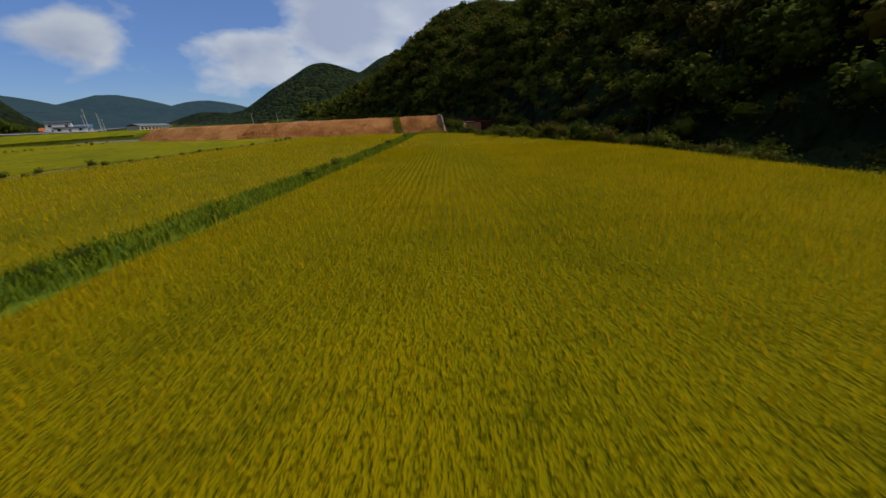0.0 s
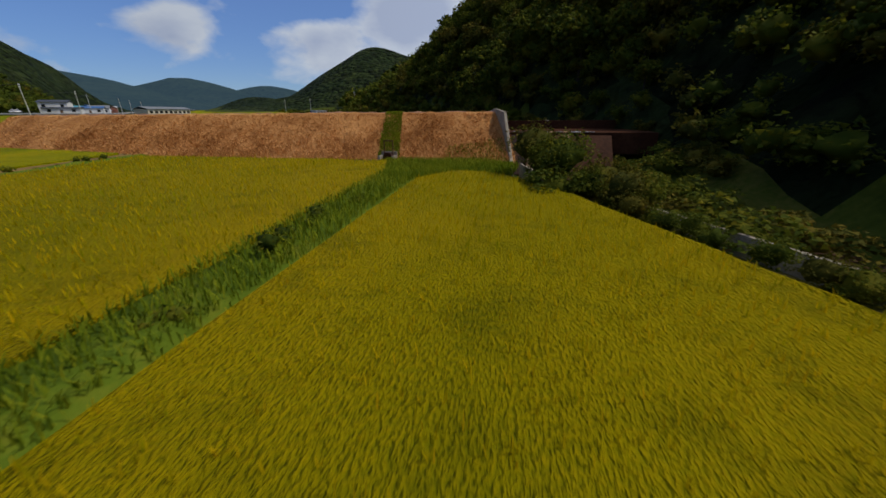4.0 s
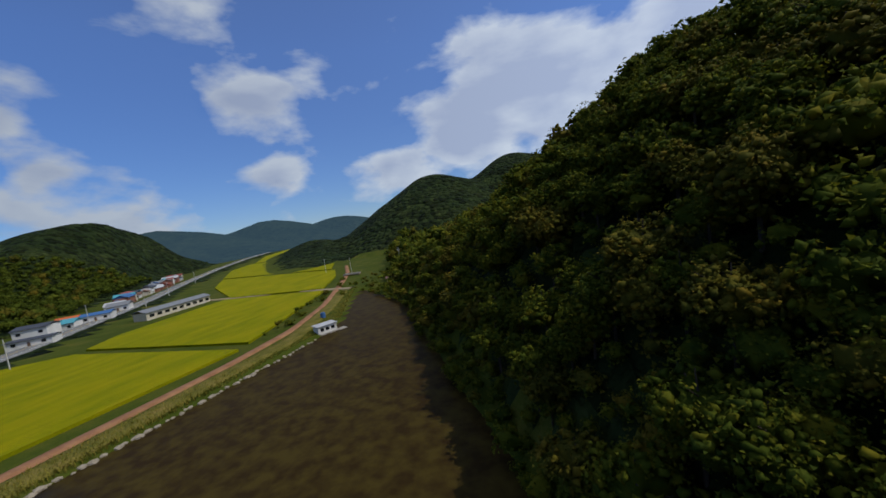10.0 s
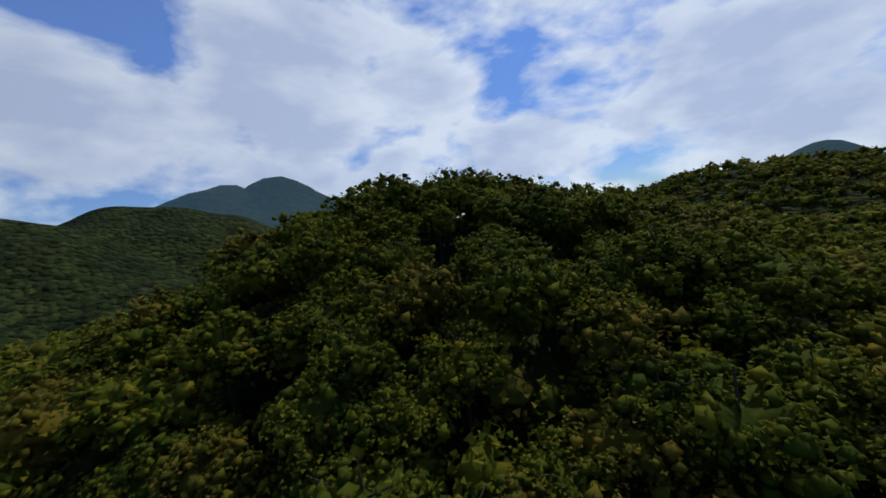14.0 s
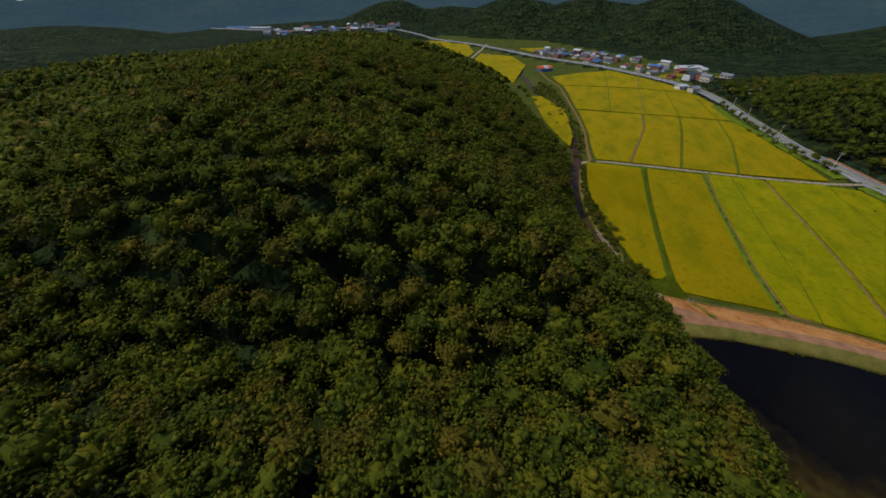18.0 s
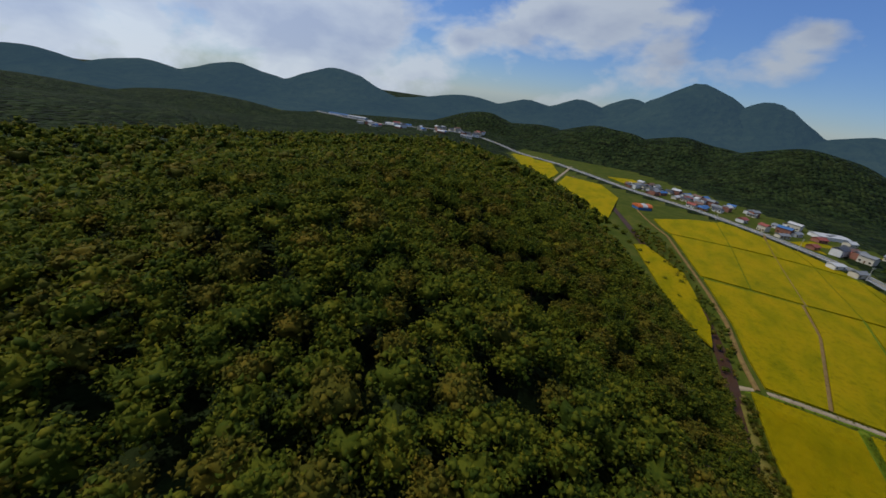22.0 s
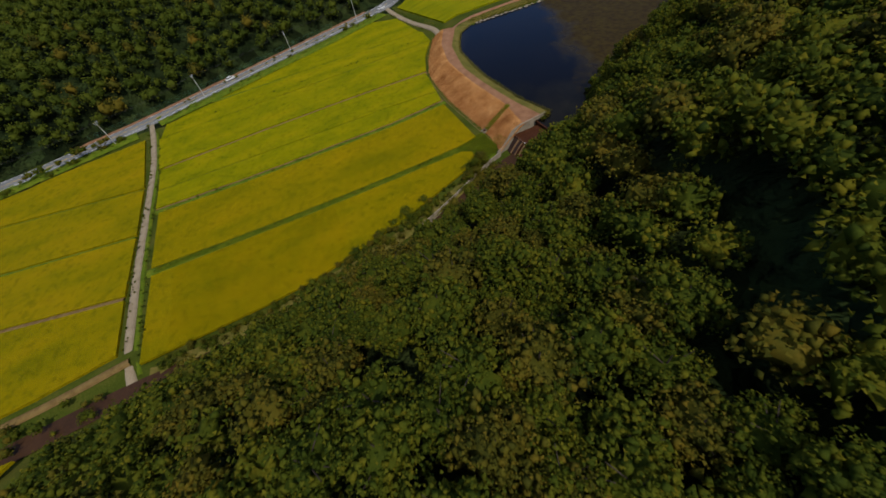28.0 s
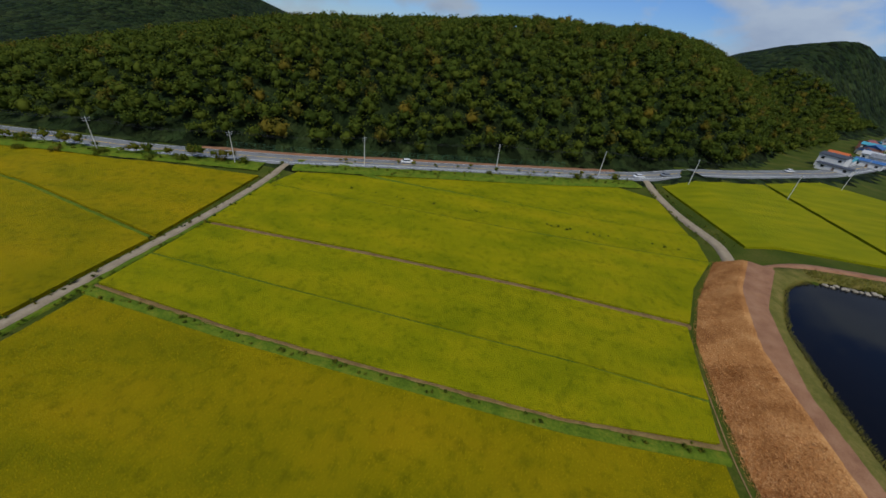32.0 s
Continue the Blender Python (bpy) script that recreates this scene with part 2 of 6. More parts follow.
M_RICE_MIX = material("half_ripe_rice", [(0.135, 0.152, 0.001), (0.222, 0.212, 0.001), (0.290, 0.240, 0.002)], 0.07, 6.0, 0.85, 1.0, 0.25, spread=(0.36, 0.64), stretch=(2.0, 0.9, 1), spec=0.04)
M_RICE_GREEN = material("green_rice", [(0.135, 0.155, 0.002), (0.205, 0.205, 0.002), (0.265, 0.235, 0.003)], 0.09, 5.0, 0.85, 0.8, 0.2, spread=(0.35, 0.65), stretch=(3.3, 0.8, 1), spec=0.04)
M_RICE_BLADE = material("rice_blade", [(0.25, 0.27, 0.003), (0.46, 0.35, 0.003), (0.64, 0.40, 0.006)], 0.3, 6.0, 0.8, 0, by="island", translucent=0.45, spec=0.04)
for mat in (M_RICE, M_RICE_MIX):     # thin and trampled spots among the ears
    nt = mat.node_tree
    spot = nt.nodes.new("ShaderNodeTexNoise")
    spot.inputs["Scale"].default_value, spot.inputs["Detail"].default_value, spot.inputs["Roughness"].default_value = 0.55, 7.0, 0.68
    geo = [n for n in nt.nodes if n.type == "NEW_GEOMETRY"][0]
    nt.links.new(geo.outputs["Position"], spot.inputs["Vector"])
    fade = nt.nodes.new("ShaderNodeValToRGB")
    fade.color_ramp.elements[0].position, fade.color_ramp.elements[0].color = 0.34, (0.72, 0.77, 1, 1)
    fade.color_ramp.elements[1].position, fade.color_ramp.elements[1].color = 0.50, (1.06, 1.06, 1, 1)
    nt.links.new(spot.outputs[0], fade.inputs[0])
    both = nt.nodes.new("ShaderNodeMix")
    both.data_type, both.blend_type = "RGBA", "MULTIPLY"
    both.inputs[0].default_value = 1.0
    nt.links.new(nt.nodes["Principled BSDF"].inputs["Base Color"].links[0].from_socket, both.inputs[6])
    nt.links.new(fade.outputs[0], both.inputs[7])
    nt.links.new(both.outputs[2], nt.nodes["Principled BSDF"].inputs["Base Color"])
M_GRASS = material("grass", [(0.045, 0.078, 0.006), (0.088, 0.130, 0.009), (0.16, 0.165, 0.014)], 0.5, 3, 0.85, 0.6, 0.15, spec=0.05)
M_GRASS_BLADE = material("grass_blade", [(0.075, 0.12, 0.006), (0.16, 0.205, 0.010), (0.27, 0.27, 0.014)], 0.25, 5, 0.8, 0, by="island", translucent=0.3, spec=0.05)
M_STRAW = material("dry_grass", [(0.24, 0.094, 0.026), (0.42, 0.19, 0.06), (0.55, 0.285, 0.10)], 0.2, 4.5, 0.85, 0.8, 0.12, spread=(0.36, 0.64), spec=0.05)
M_STRAW_BLADE = material("dry_blade", [(0.25, 0.085, 0.022), (0.54, 0.25, 0.075), (0.74, 0.42, 0.17)], 0.2, 5, 0.8, 0, by="island", spread=(0.36, 0.64), translucent=0.2, spec=0.05)
M_DIRT = material("bare_earth", [(0.17, 0.075, 0.034), (0.26, 0.125, 0.060), (0.33, 0.178, 0.09)], 0.4, 6, 0.9, 0.5, 0.06)
M_SOIL = material("field_soil", [(0.028, 0.044, 0.005), (0.052, 0.068, 0.008), (0.10, 0.09, 0.018)], 0.12, 3, 0.9, 0.6, 0.15, spec=0.05)
M_CONC = material("concrete", [(0.30, 0.27, 0.22), (0.43, 0.39, 0.33), (0.52, 0.48, 0.42)], 0.8, 9, 0.85, 0.4, 0.03)
M_CONC_OLD = material("stained_concrete", [(0.032, 0.010, 0.004), (0.058, 0.020, 0.008), (0.085, 0.034, 0.015)], 0.5, 4, 0.6, 0.4, 0.05, spec=0.08)
M_WALL = material("weathered_concrete", [(0.17, 0.14, 0.10), (0.28, 0.24, 0.18), (0.36, 0.31, 0.24)], 0.8, 7, 0.85, 0.5, 0.03, spec=0.1)
M_PATH = material("path_concrete", [(0.20, 0.15, 0.088), (0.28, 0.22, 0.138), (0.35, 0.285, 0.19)], 0.5, 5, 0.9, 0.3, 0.03)
M_ROAD = material("asphalt", [(0.14, 0.145, 0.15), (0.18, 0.185, 0.185), (0.23, 0.23, 0.225)], 0.15, 6, 0.95, 0.3, 0.02, spec=0.05)
M_WEEDY = material("weedy_bank", [(0.06, 0.07, 0.012), (0.13, 0.115, 0.025), (0.20, 0.15, 0.045)], 0.4, 4, 0.9, 0.7, 0.15, spec=0.05)
M_REED = material("reed_blade", [(0.09, 0.10, 0.012), (0.19, 0.17, 0.025), (0.30, 0.24, 0.05)], 0.25, 4, 0.8, 0, by="island", translucent=0.3, spec=0.05)
M_DYKE = material("trodden_earth", [(0.10, 0.06, 0.02), (0.17, 0.11, 0.04), (0.23, 0.155, 0.055)], 0.6, 5, 0.9, 0.5, 0.06, spec=0.05)
M_LINE = material("road_paint", [(0.65, 0.65, 0.6), (0.8, 0.8, 0.76)], 1, 8, 0.7, 0)
M_YELLOW = material("yellow_paint", [(0.6, 0.38, 0.03), (0.7, 0.45, 0.05)], 1, 8, 0.7, 0)


# ---- the lie of the land ----
def smooth(a, b, v):
    t = np.clip((v - a) / (b - a), 0, 1)
    return t * t * (3 - 2 * t)


def inside(poly, x, y):
    """Signed distance to a polygon, positive inside."""
    x, y = np.asarray(x, float), np.asarray(y, float)
    best, odd = np.full(x.shape, 1e9), np.zeros(x.shape, bool)
    for (ax, ay), (bx, by) in zip(poly, poly[1:] + poly[:1]):
        dx, dy = bx - ax, by - ay
        t = np.clip(((x - ax) * dx + (y - ay) * dy) / (dx * dx + dy * dy), 0, 1)
        best = np.minimum(best, np.hypot(x - ax - t * dx, y - ay - t * dy))
        if dy:
            odd ^= ((ay > y) != (by > y)) & (x < ax + (y - ay) * dx / dy)
    return np.where(odd, best, -best)


def along(line, x, y):
    """Distance to an open line and the signed side (positive to the right of its run)."""
    x, y = np.asarray(x, float), np.asarray(y, float)
    best, side = np.full(x.shape, 1e9), np.zeros(x.shape)
    for (ax, ay), (bx, by) in zip(line, line[1:]):
        dx, dy = bx - ax, by - ay
        t = np.clip(((x - ax) * dx + (y - ay) * dy) / (dx * dx + dy * dy), 0, 1)
        d = np.hypot(x - ax - t * dx, y - ay - t * dy)
        s = (x - ax) * dy - (y - ay) * dx
        side = np.where(d < best, np.sign(s), side)
        best = np.minimum(best, d)
    return best, side


POND = [(44, 131), (38.5, 131), (26, 128.6), (3, 128.5), (-23, 132), (-40, 141), (-45, 154), (-44, 185), (-43.5, 216), (-43, 240), (-46, 258), (-58, 280), (-73, 309), (-66, 311), (-50, 291), (-30, 275), (-13, 246), (-3, 233), (6, 219), (19, 200), (28, 186), (32.5, 172), (34.5, 160), (38, 147), (46, 141), (56, 135)]
CREEK = [(47.5, 118), (47, 111), (49.5, 104), (54.7, 93.5), (58.8, 83), (62.5, 73), (65.2, 62), (66.5, 48), (66, 25), (65.5, 8), (66.5, -12), (70, -40), (78, -75), (92, -110), (104, -150), (118, -195), (140, -262), (190, -350)]
ROAD = [(1000, -560), (800, -470), (640, -415), (540, -408), (470, -440), (390, -462), (300, -448), (225, -414), (165, -366), (120, -326), (84, -303), (47, -281), (20, -256), (-3, -232), (-24, -205), (-38, -175), (-45, -140), (-46, -100), (-53, -40), (-67, 6), (-81, 39), (-100, 86), (-117, 130), (-133, 171), (-166, 229), (-225, 300), (-300, 380), (-385, 480), (-480, 610), (-560, 760)]


VALLEY = [(-700, 900), (-400, 500), (-250, 340), (-110, 210), (-20, 60), (20, -100), (60, -225), (200, -370), (390, -450), (540, -400), (660, -420), (1000, -560)]


def foot_x(y):
    """The foot of the eastern hill."""
    return np.interp(y, [-420, -300, -200, -140, -60, 0, 30, 58, 75, 92, 105, 118, 130, 150, 180, 220, 260, 300, 350, 500, 800], [300, 235, 190, 134, 104, 79, 72, 69, 66, 61, 57, 55.5, 50, 39, 31, 7, -18, -46, -78, -150, -260])


HILLS = [  # x, y, height, half-widths, turn
    (430, 250, 60, 210, 220, 0), (620, 60, 32, 260, 260, 0), (1000, -30, 24, 220, 160, 0), (920, -284, 17, 200, 120, 0), (300, 520, 52, 200, 150, 0),
    (190, -640, 54, 150, 110, 0), (44, -640, 56, 170, 110, 0), (-95, -600, 62, 170, 130, 0), (456, -650, 44, 130, 110, 0), (340, -670, 36, 120, 100, 0),
    (-127, 613, 74, 130, 140, 0), (-40, 700, 88, 160, 150, 0), (85, 790, 104, 210, 170, 0), (-500, 440, 84, 270, 200, 0), (-620, -530, 88, 280, 210, 0),
]


def ground(x, y):
    x, y = np.asarray(x, float), np.asarray(y, float)
    # valley floor: downstream 0 falling slowly south, upstream the level of the pond's banks
    z = np.interp(y, [-900, -350, -140, -60, 100, 134, 150, 330, 900], [-9, -5, -2, 0, 0, 0.5, 3.7, 4.5, 16])
    droad, side = along(ROAD, x, y)
    z = z + 1.2 * (1 - smooth(4, 16, droad))
    # eastern hill
    s = 0.86 * (x - foot_x(y))
    H = np.interp(y, [-420, -300, -150, 50, 100, 150, 200, 240, 320, 420, 700], [17, 26, 35, 58, 62, 50, 39, 43, 26, 10, 5])
    L = np.interp(y, [-300, -100, 50, 100, 150, 200, 300, 420], [60, 55, 50, 42, 28, 19, 26, 50])
    east = H * (1 - np.exp(-np.maximum(s, 0) / L))
    gully = 16 * np.exp(-(((y - 176 - 0.25 * (x - 80)) / 17) ** 2)) * smooth(15, 55, s) * (1 - smooth(95, 170, s))
    gully = gully + 7 * np.exp(-(((y - 84 + 0.3 * (x - 110)) / 12) ** 2)) * smooth(5, 40, s) * (1 - smooth(60, 120, s))
    east = (east - gully) * (1 - 0.55 * smooth(70, 250, s) - 0.45 * smooth(250, 480, s))
    # western hill, beyond the road
    w = np.where(side < 0, droad - np.interp(y, [160, 190, 225, 330, 420], [9, 16, 38, 85, 60]), 0.0)
    w = np.maximum(w, 0)
    HW = np.interp(y, [-260, -200, -150, -110, -60, 20, 80, 130, 175, 215, 250, 300, 450, 680], [0, 10, 24, 33, 43, 52, 58, 58, 59, 57, 51, 42, 24, 2])
    west = HW * (1 - np.exp(-w / 62.0)) * (y > -300)
    far = np.zeros(z.shape)
    for hx, hy, h, a, b, turn in HILLS:
        c, q = math.cos(radians(turn)), math.sin(radians(turn))
        u, v = (x - hx) * c + (y - hy) * q, (y - hy) * c - (x - hx) * q
        far = np.maximum(far, h * 1.25 * np.maximum(np.exp(-((u / a) ** 2) - (v / b) ** 2) - 0.2, 0))
    keep = smooth(50, 140, along(VALLEY, x, y)[0])
    knoll = 9.2 * np.exp(-(((x - 58) / 34) ** 2) - ((y - 238) / 32) ** 2)
    z = z + np.maximum(np.maximum(east + knoll, west), far * keep)
    # pond bed and creek bed
    z = z - 3.2 * smooth(-1.5, 5, inside(POND, x, y))
    dc, _ = along(CREEK, x, y)
    z = z - 2.0 * (1 - smooth(2.0, 8.0, dc))
    return z


def rough_ground(x, y):
    z = ground(x, y)
    n = np.sin(x * 0.021 + 1.3 * np.sin(y * 0.017)) * np.sin(y * 0.024 + np.cos(x * 0.013)) + 0.5 * np.sin(x * 0.061 + y * 0.043) * np.sin(y * 0.055 - x * 0.02)
    return z + n * 2.0 * smooth(12, 60, z) + n * 5 * smooth(300, 900, np.hypot(x, y)) * smooth(15, 60, z)


def shade(me, flat=True):
    me.polygons.foreach_set("use_smooth", [not flat] * len(me.polygons))
    return me


def mesh_from(name, verts, faces, mat, smooth_it=False):
    """A mesh from arrays; faces all of one size."""
    verts, faces = np.asarray(verts, np.float32), np.asarray(faces, np.int32)
    me = bpy.data.meshes.new(name)
    k = faces.shape[1]
    me.vertices.add(len(verts))
    me.vertices.foreach_set("co", verts.ravel())
    me.loops.add(faces.size)
    me.loops.foreach_set("vertex_index", faces.ravel())
    me.polygons.add(len(faces))
    me.polygons.foreach_set("loop_start", np.arange(0, faces.size, k, dtype=np.int32))
    me.update(calc_edges=True)
    if smooth_it:
        shade(me, False)
    me.materials.append(mat)
    return me


def grid_faces(nu, nv):
    i = np.arange(nu - 1)[:, None] * nv + np.arange(nv - 1)[None]
    return np.stack([i, i + nv, i + nv + 1, i + 1], -1).reshape(-1, 4)


def sheet():
    u = np.linspace(-1, 1, 260)
    sp = lambda v: np.sinh(v * 4.3) / math.sinh(4.3) * 2600
    gx, gy = np.meshgrid(30 + sp(u), 70 + sp(u), indexing="ij")
    gz = rough_ground(gx, gy) - 0.05
    me = mesh_from("ground", np.stack([gx, gy, gz], -1).reshape(-1, 3), grid_faces(260, 260), M_SOIL, True)
    me.materials.append(M_WOODS)
    z = gz[:-1, :-1].ravel()
    x, y = gx[:-1, :-1].ravel(), gy[:-1, :-1].ravel()
    floor = np.interp(y, [-900, -350, -140, -60, 100, 134, 150, 330, 900], [-9, -5, -2, 0, 0, 0.5, 3.7, 4.5, 16])
    me.polygons.foreach_set("material_index", ((z > floor + 1.0) | (along(VALLEY, x, y)[0] > 150) & (np.hypot(x, y - 60) > 330) | (0.86 * (x - foot_x(y)) > -1) & (y > -60) & (y < 330)).astype(np.int32))
    return tagged(new("ground", me), "valley floor rising into wooded hills", "ground", kind="structure")


sheet()
RNG = np.random.default_rng(5)


def part(name, me, parent, label=""):
    ob = new(name, me)
    ob.parent = parent
    if label:
        ob["label"] = label
    return ob


def bm_mesh(name, bm, mat):
    me = bpy.data.meshes.new(name)
    bm.to_mesh(me)
    bm.free()
    for m in (mat if isinstance(mat, (list, tuple)) else [mat]):
        me.materials.append(m)
    return me


def box(bm, x0, y0, z0, x1, y1, z1):
    m = Matrix.Translation(((x0 + x1) / 2, (y0 + y1) / 2, (z0 + z1) / 2)) @ Matrix.Diagonal((x1 - x0, y1 - y0, z1 - z0, 1))
    return bmesh.ops.create_cube(bm, size=1, matrix=m)["verts"]


def ribbon(line, width, lift, step=3.0, rise=0.0, thick=0.25):
    """A strip that follows a line over the land: top and two flanks."""
    pts = []
    for (ax, ay), (bx, by) in zip(line, line[1:]):
        n = max(1, int(math.hypot(bx - ax, by - ay) / step))
        pts += [(ax + (bx - ax) * k / n, ay + (by - ay) * k / n) for k in range(n)]
    pts = np.array(pts + [line[-1]], float)
    for _ in range(3):
        pts[1:-1] = (pts[:-2] + 2 * pts[1:-1] + pts[2:]) / 4
    d = np.gradient(pts, axis=0)
    d /= np.linalg.norm(d, axis=1)[:, None]
    nrm = np.stack([d[:, 1], -d[:, 0]], 1)
    zc = ground(pts[:, 0], pts[:, 1])
    for _ in range(4):
        zc[1:-1] = (zc[:-2] + zc[1:-1] + zc[2:]) / 3
    prof = [(-0.5 * width - thick, -thick - rise), (-0.5 * width, 0), (-0.17 * width, 0.02), (0.17 * width, 0.02), (0.5 * width, 0), (0.5 * width + thick, -thick - rise)]
    v = np.concatenate([np.stack([pts[:, 0] + nrm[:, 0] * o, pts[:, 1] + nrm[:, 1] * o, zc + lift + h], 1)[:, None] for o, h in prof], 1)
    return v.reshape(-1, 3), grid_faces(len(pts), len(prof))[:, ::-1]


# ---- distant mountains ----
M_FAR_HAZE = material("distant_woods_haze_glow", [(0.007, 0.013, 0.009), (0.014, 0.023, 0.013), (0.024, 0.034, 0.018)], 0.006, 0.045, 0.95, 0.9, 14.0, spec=0.0)
# blue haze is put into the material as a faint even emission
M_FAR_HAZE.node_tree.nodes["Principled BSDF"].inputs["Emission Color"].default_value = (0.20, 0.40, 0.66, 1)
M_FAR_HAZE.node_tree.nodes["Principled BSDF"].inputs["Emission Strength"].default_value = 0.125
EAST_RANGE = [(430, 1310, 250, 330, 240), (318, 1350, 236, 330, 220), (190, 1390, 172, 300, 220), (20, 1450, 135, 320, 220), (-150, 1500, 105, 300, 200), (650, 1380, 140, 320, 200), (1530, 190, 145, 330, 220), (1500, 520, 92, 360, 240)]
SOUTH_RANGE = [(1050, -790, 92, 260, 170), (1215, -570, 74, 230, 170), (1390, -170, 58, 260, 180), (1340, -400, 54, 260, 170), (30, -1325, 186, 230, 190), (-150, -1310, 150, 190, 180), (375, -1310, 100, 190, 140), (200, -1340, 116, 180, 140), (560, -1290, 74, 220, 140)]
WEST_RANGE = [(780, -1200, 60, 300, 150), (-400, -1250, 96, 280, 180), (-650, -1050, 60, 360, 180), (-820, 1000, 100, 320, 180), (-650, 1130, 84, 280, 180), (-960, 760, 104, 320, 220), (-1000, 250, 86, 340, 240)]


def mountain(x, y, h, a, b, seed):
    """One wooded mountain: a ridged mound with spurs."""
    n = 40
    u, v = np.meshgrid(np.linspace(-2.4, 2.4, n), np.linspace(-2.4, 2.4, n), indexing="ij")
    k = seed * 1.7
    spur = 0.10 * np.sin(3.1 * u + k + 1.2 * np.sin(2.3 * v + k)) + 0.06 * np.sin(6.3 * v + 2 * k + np.cos(4.7 * u)) + 0.025 * np.sin(13 * u + 9 * v + k) + 0.015 * np.sin(23 * u - 17 * v)
    r = np.sqrt(u * u + v * v)
    z = (h + 9) * np.exp(-(r ** 1.45)) * (1 + spur * np.minimum(r * 1.3 + 0.12, 1)) - 9
    me = mesh_from("mountain", np.stack([x + u * a, y + v * b, z], -1).reshape(-1, 3), grid_faces(n, n), M_FAR_HAZE, True)
    tagged(new("mountain", me), "distant wooded mountain with blue haze put in as a glow", "mountain", kind="structure")


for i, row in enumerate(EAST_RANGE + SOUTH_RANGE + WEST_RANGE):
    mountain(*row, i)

# ---- road and paths ----
v, f = ribbon(ROAD, 9.0, 0.3, 5, 0.5)
tagged(new("road", mesh_from("road", v, f, M_ROAD, False)), "grey asphalt two-lane country road", "road", kind="structure")
CROSS = [(64, 10.2), (31, 9.0), (1, 8.8), (-27, 8.4), (-54, 6.0), (-66, 5)]
BANKPATH = [(-47, 137), (-52, 150), (-53, 183), (-53, 222), (-56, 246), (-66, 274), (-84, 308), (-108, 352), (-135, 390)]
SIDE = [(-116, 131), (-100, 132), (-82, 133.5), (-60, 138), (-50, 136)]
CREEKROAD = [(58.5, 10.5), (60, -4), (61.5, -35), (66, -65), (71, -95), (77, -130), (82.5, -162), (89, -176), (98, -200), (106, -228), (112, -256)]
for nm, line, wd, mat, lab in (("path", CROSS, 1.7, M_PATH, "pale concrete farm track between rice fields"), ("path", SIDE, 2.6, M_PATH, "pale concrete farm track from the road to the dam"), ("path", CREEKROAD, 1.3, M_DYKE, "tan earthen farm track along the creek"), ("path", BANKPATH, 2.2, M_DIRT, "bare earth track on the reservoir bank"), ("path", [(-74, 305), (-110, 309), (-178, 303), (-190, 300)], 2.4, M_PATH, "pale concrete farm track between northern rice fields"), ("path", [(204, -420), (200, -330), (196, -250)], 3.0, M_PATH, "pale concrete farm track")):
    v, f = ribbon(line, wd, 0.35, 3, 0.4)
    tagged(new(nm, mesh_from(nm, v, f, mat)), lab, "path", kind="structure")

# ---- pond ----
M_WATER = material("pond_water", [(0.002, 0.002, 0.002), (0.005, 0.004, 0.003)], 0.05, 0.6, 0.05, 0.03, 0.01, spec=0.3)
nt = M_WATER.node_tree
pb = nt.nodes["Principled BSDF"]
geo = nt.nodes.new("ShaderNodeNewGeometry")
sep = nt.nodes.new("ShaderNodeSeparateXYZ")
nt.links.new(geo.outputs["Position"], sep.inputs[0])


def pmath(op, a, b):
    n = nt.nodes.new("ShaderNodeMath")
    n.operation = op
    n.use_clamp = op == "SMOOTH_MIN"
    for i, v in enumerate((a, b)):
        if isinstance(v, (int, float)):
            n.inputs[i].default_value = v
        else:
            nt.links.new(v, n.inputs[i])
    return n.outputs[0]


# floating weed: a brown mat over the shallow north end, with a ragged rim
rim = nt.nodes.new("ShaderNodeTexNoise")
rim.inputs["Scale"].default_value, rim.inputs["Detail"].default_value = 0.03, 8.0
rim.inputs["Roughness"].default_value = 0.62
nt.links.new(geo.outputs["Position"], rim.inputs["Vector"])
lean = pmath("ADD", pmath("MULTIPLY", sep.outputs[1], 0.0125), pmath("MULTIPLY", sep.outputs[0], 0.006))
weed = nt.nodes.new("ShaderNodeValToRGB")
weed.color_ramp.elements[0].position, weed.color_ramp.elements[1].position = 0.50, 0.62
nt.links.new(pmath("ADD", pmath("SUBTRACT", lean, 1.80), pmath("MULTIPLY", rim.outputs[0], 0.52)), weed.inputs[0])
grit = nt.nodes.new("ShaderNodeTexNoise")
grit.inputs["Scale"].default_value, grit.inputs["Detail"].default_value = 0.5, 6.0
nt.links.new(geo.outputs["Position"], grit.inputs["Vector"])
wcol = nt.nodes.new("ShaderNodeValToRGB")
for e, (p, c) in zip([wcol.color_ramp.elements[0], wcol.color_ramp.elements[1]], ((0.36, (0.026, 0.016, 0.005, 1)), (0.66, (0.050, 0.036, 0.008, 1)))):
    e.position, e.color = p, c
nt.links.new(grit.outputs[0], wcol.inputs[0])
cm = nt.nodes.new("ShaderNodeMix")
cm.data_type = "RGBA"
nt.links.new(weed.outputs[0], cm.inputs[0])
nt.links.new(pb.inputs["Base Color"].links[0].from_socket, cm.inputs[6])
nt.links.new(wcol.outputs[0], cm.inputs[7])
nt.links.new(cm.outputs[2], pb.inputs["Base Color"])
nt.links.new(pmath("ADD", pmath("MULTIPLY", weed.outputs[0], 0.45), 0.04), pb.inputs["Roughness"])
pb.inputs["IOR"].default_value = 1.17
nt.links.new(pmath("SUBTRACT", 0.42, pmath("MULTIPLY", weed.outputs[0], 0.30)), pb.inputs["Specular IOR Level"])
bm = bmesh.new()
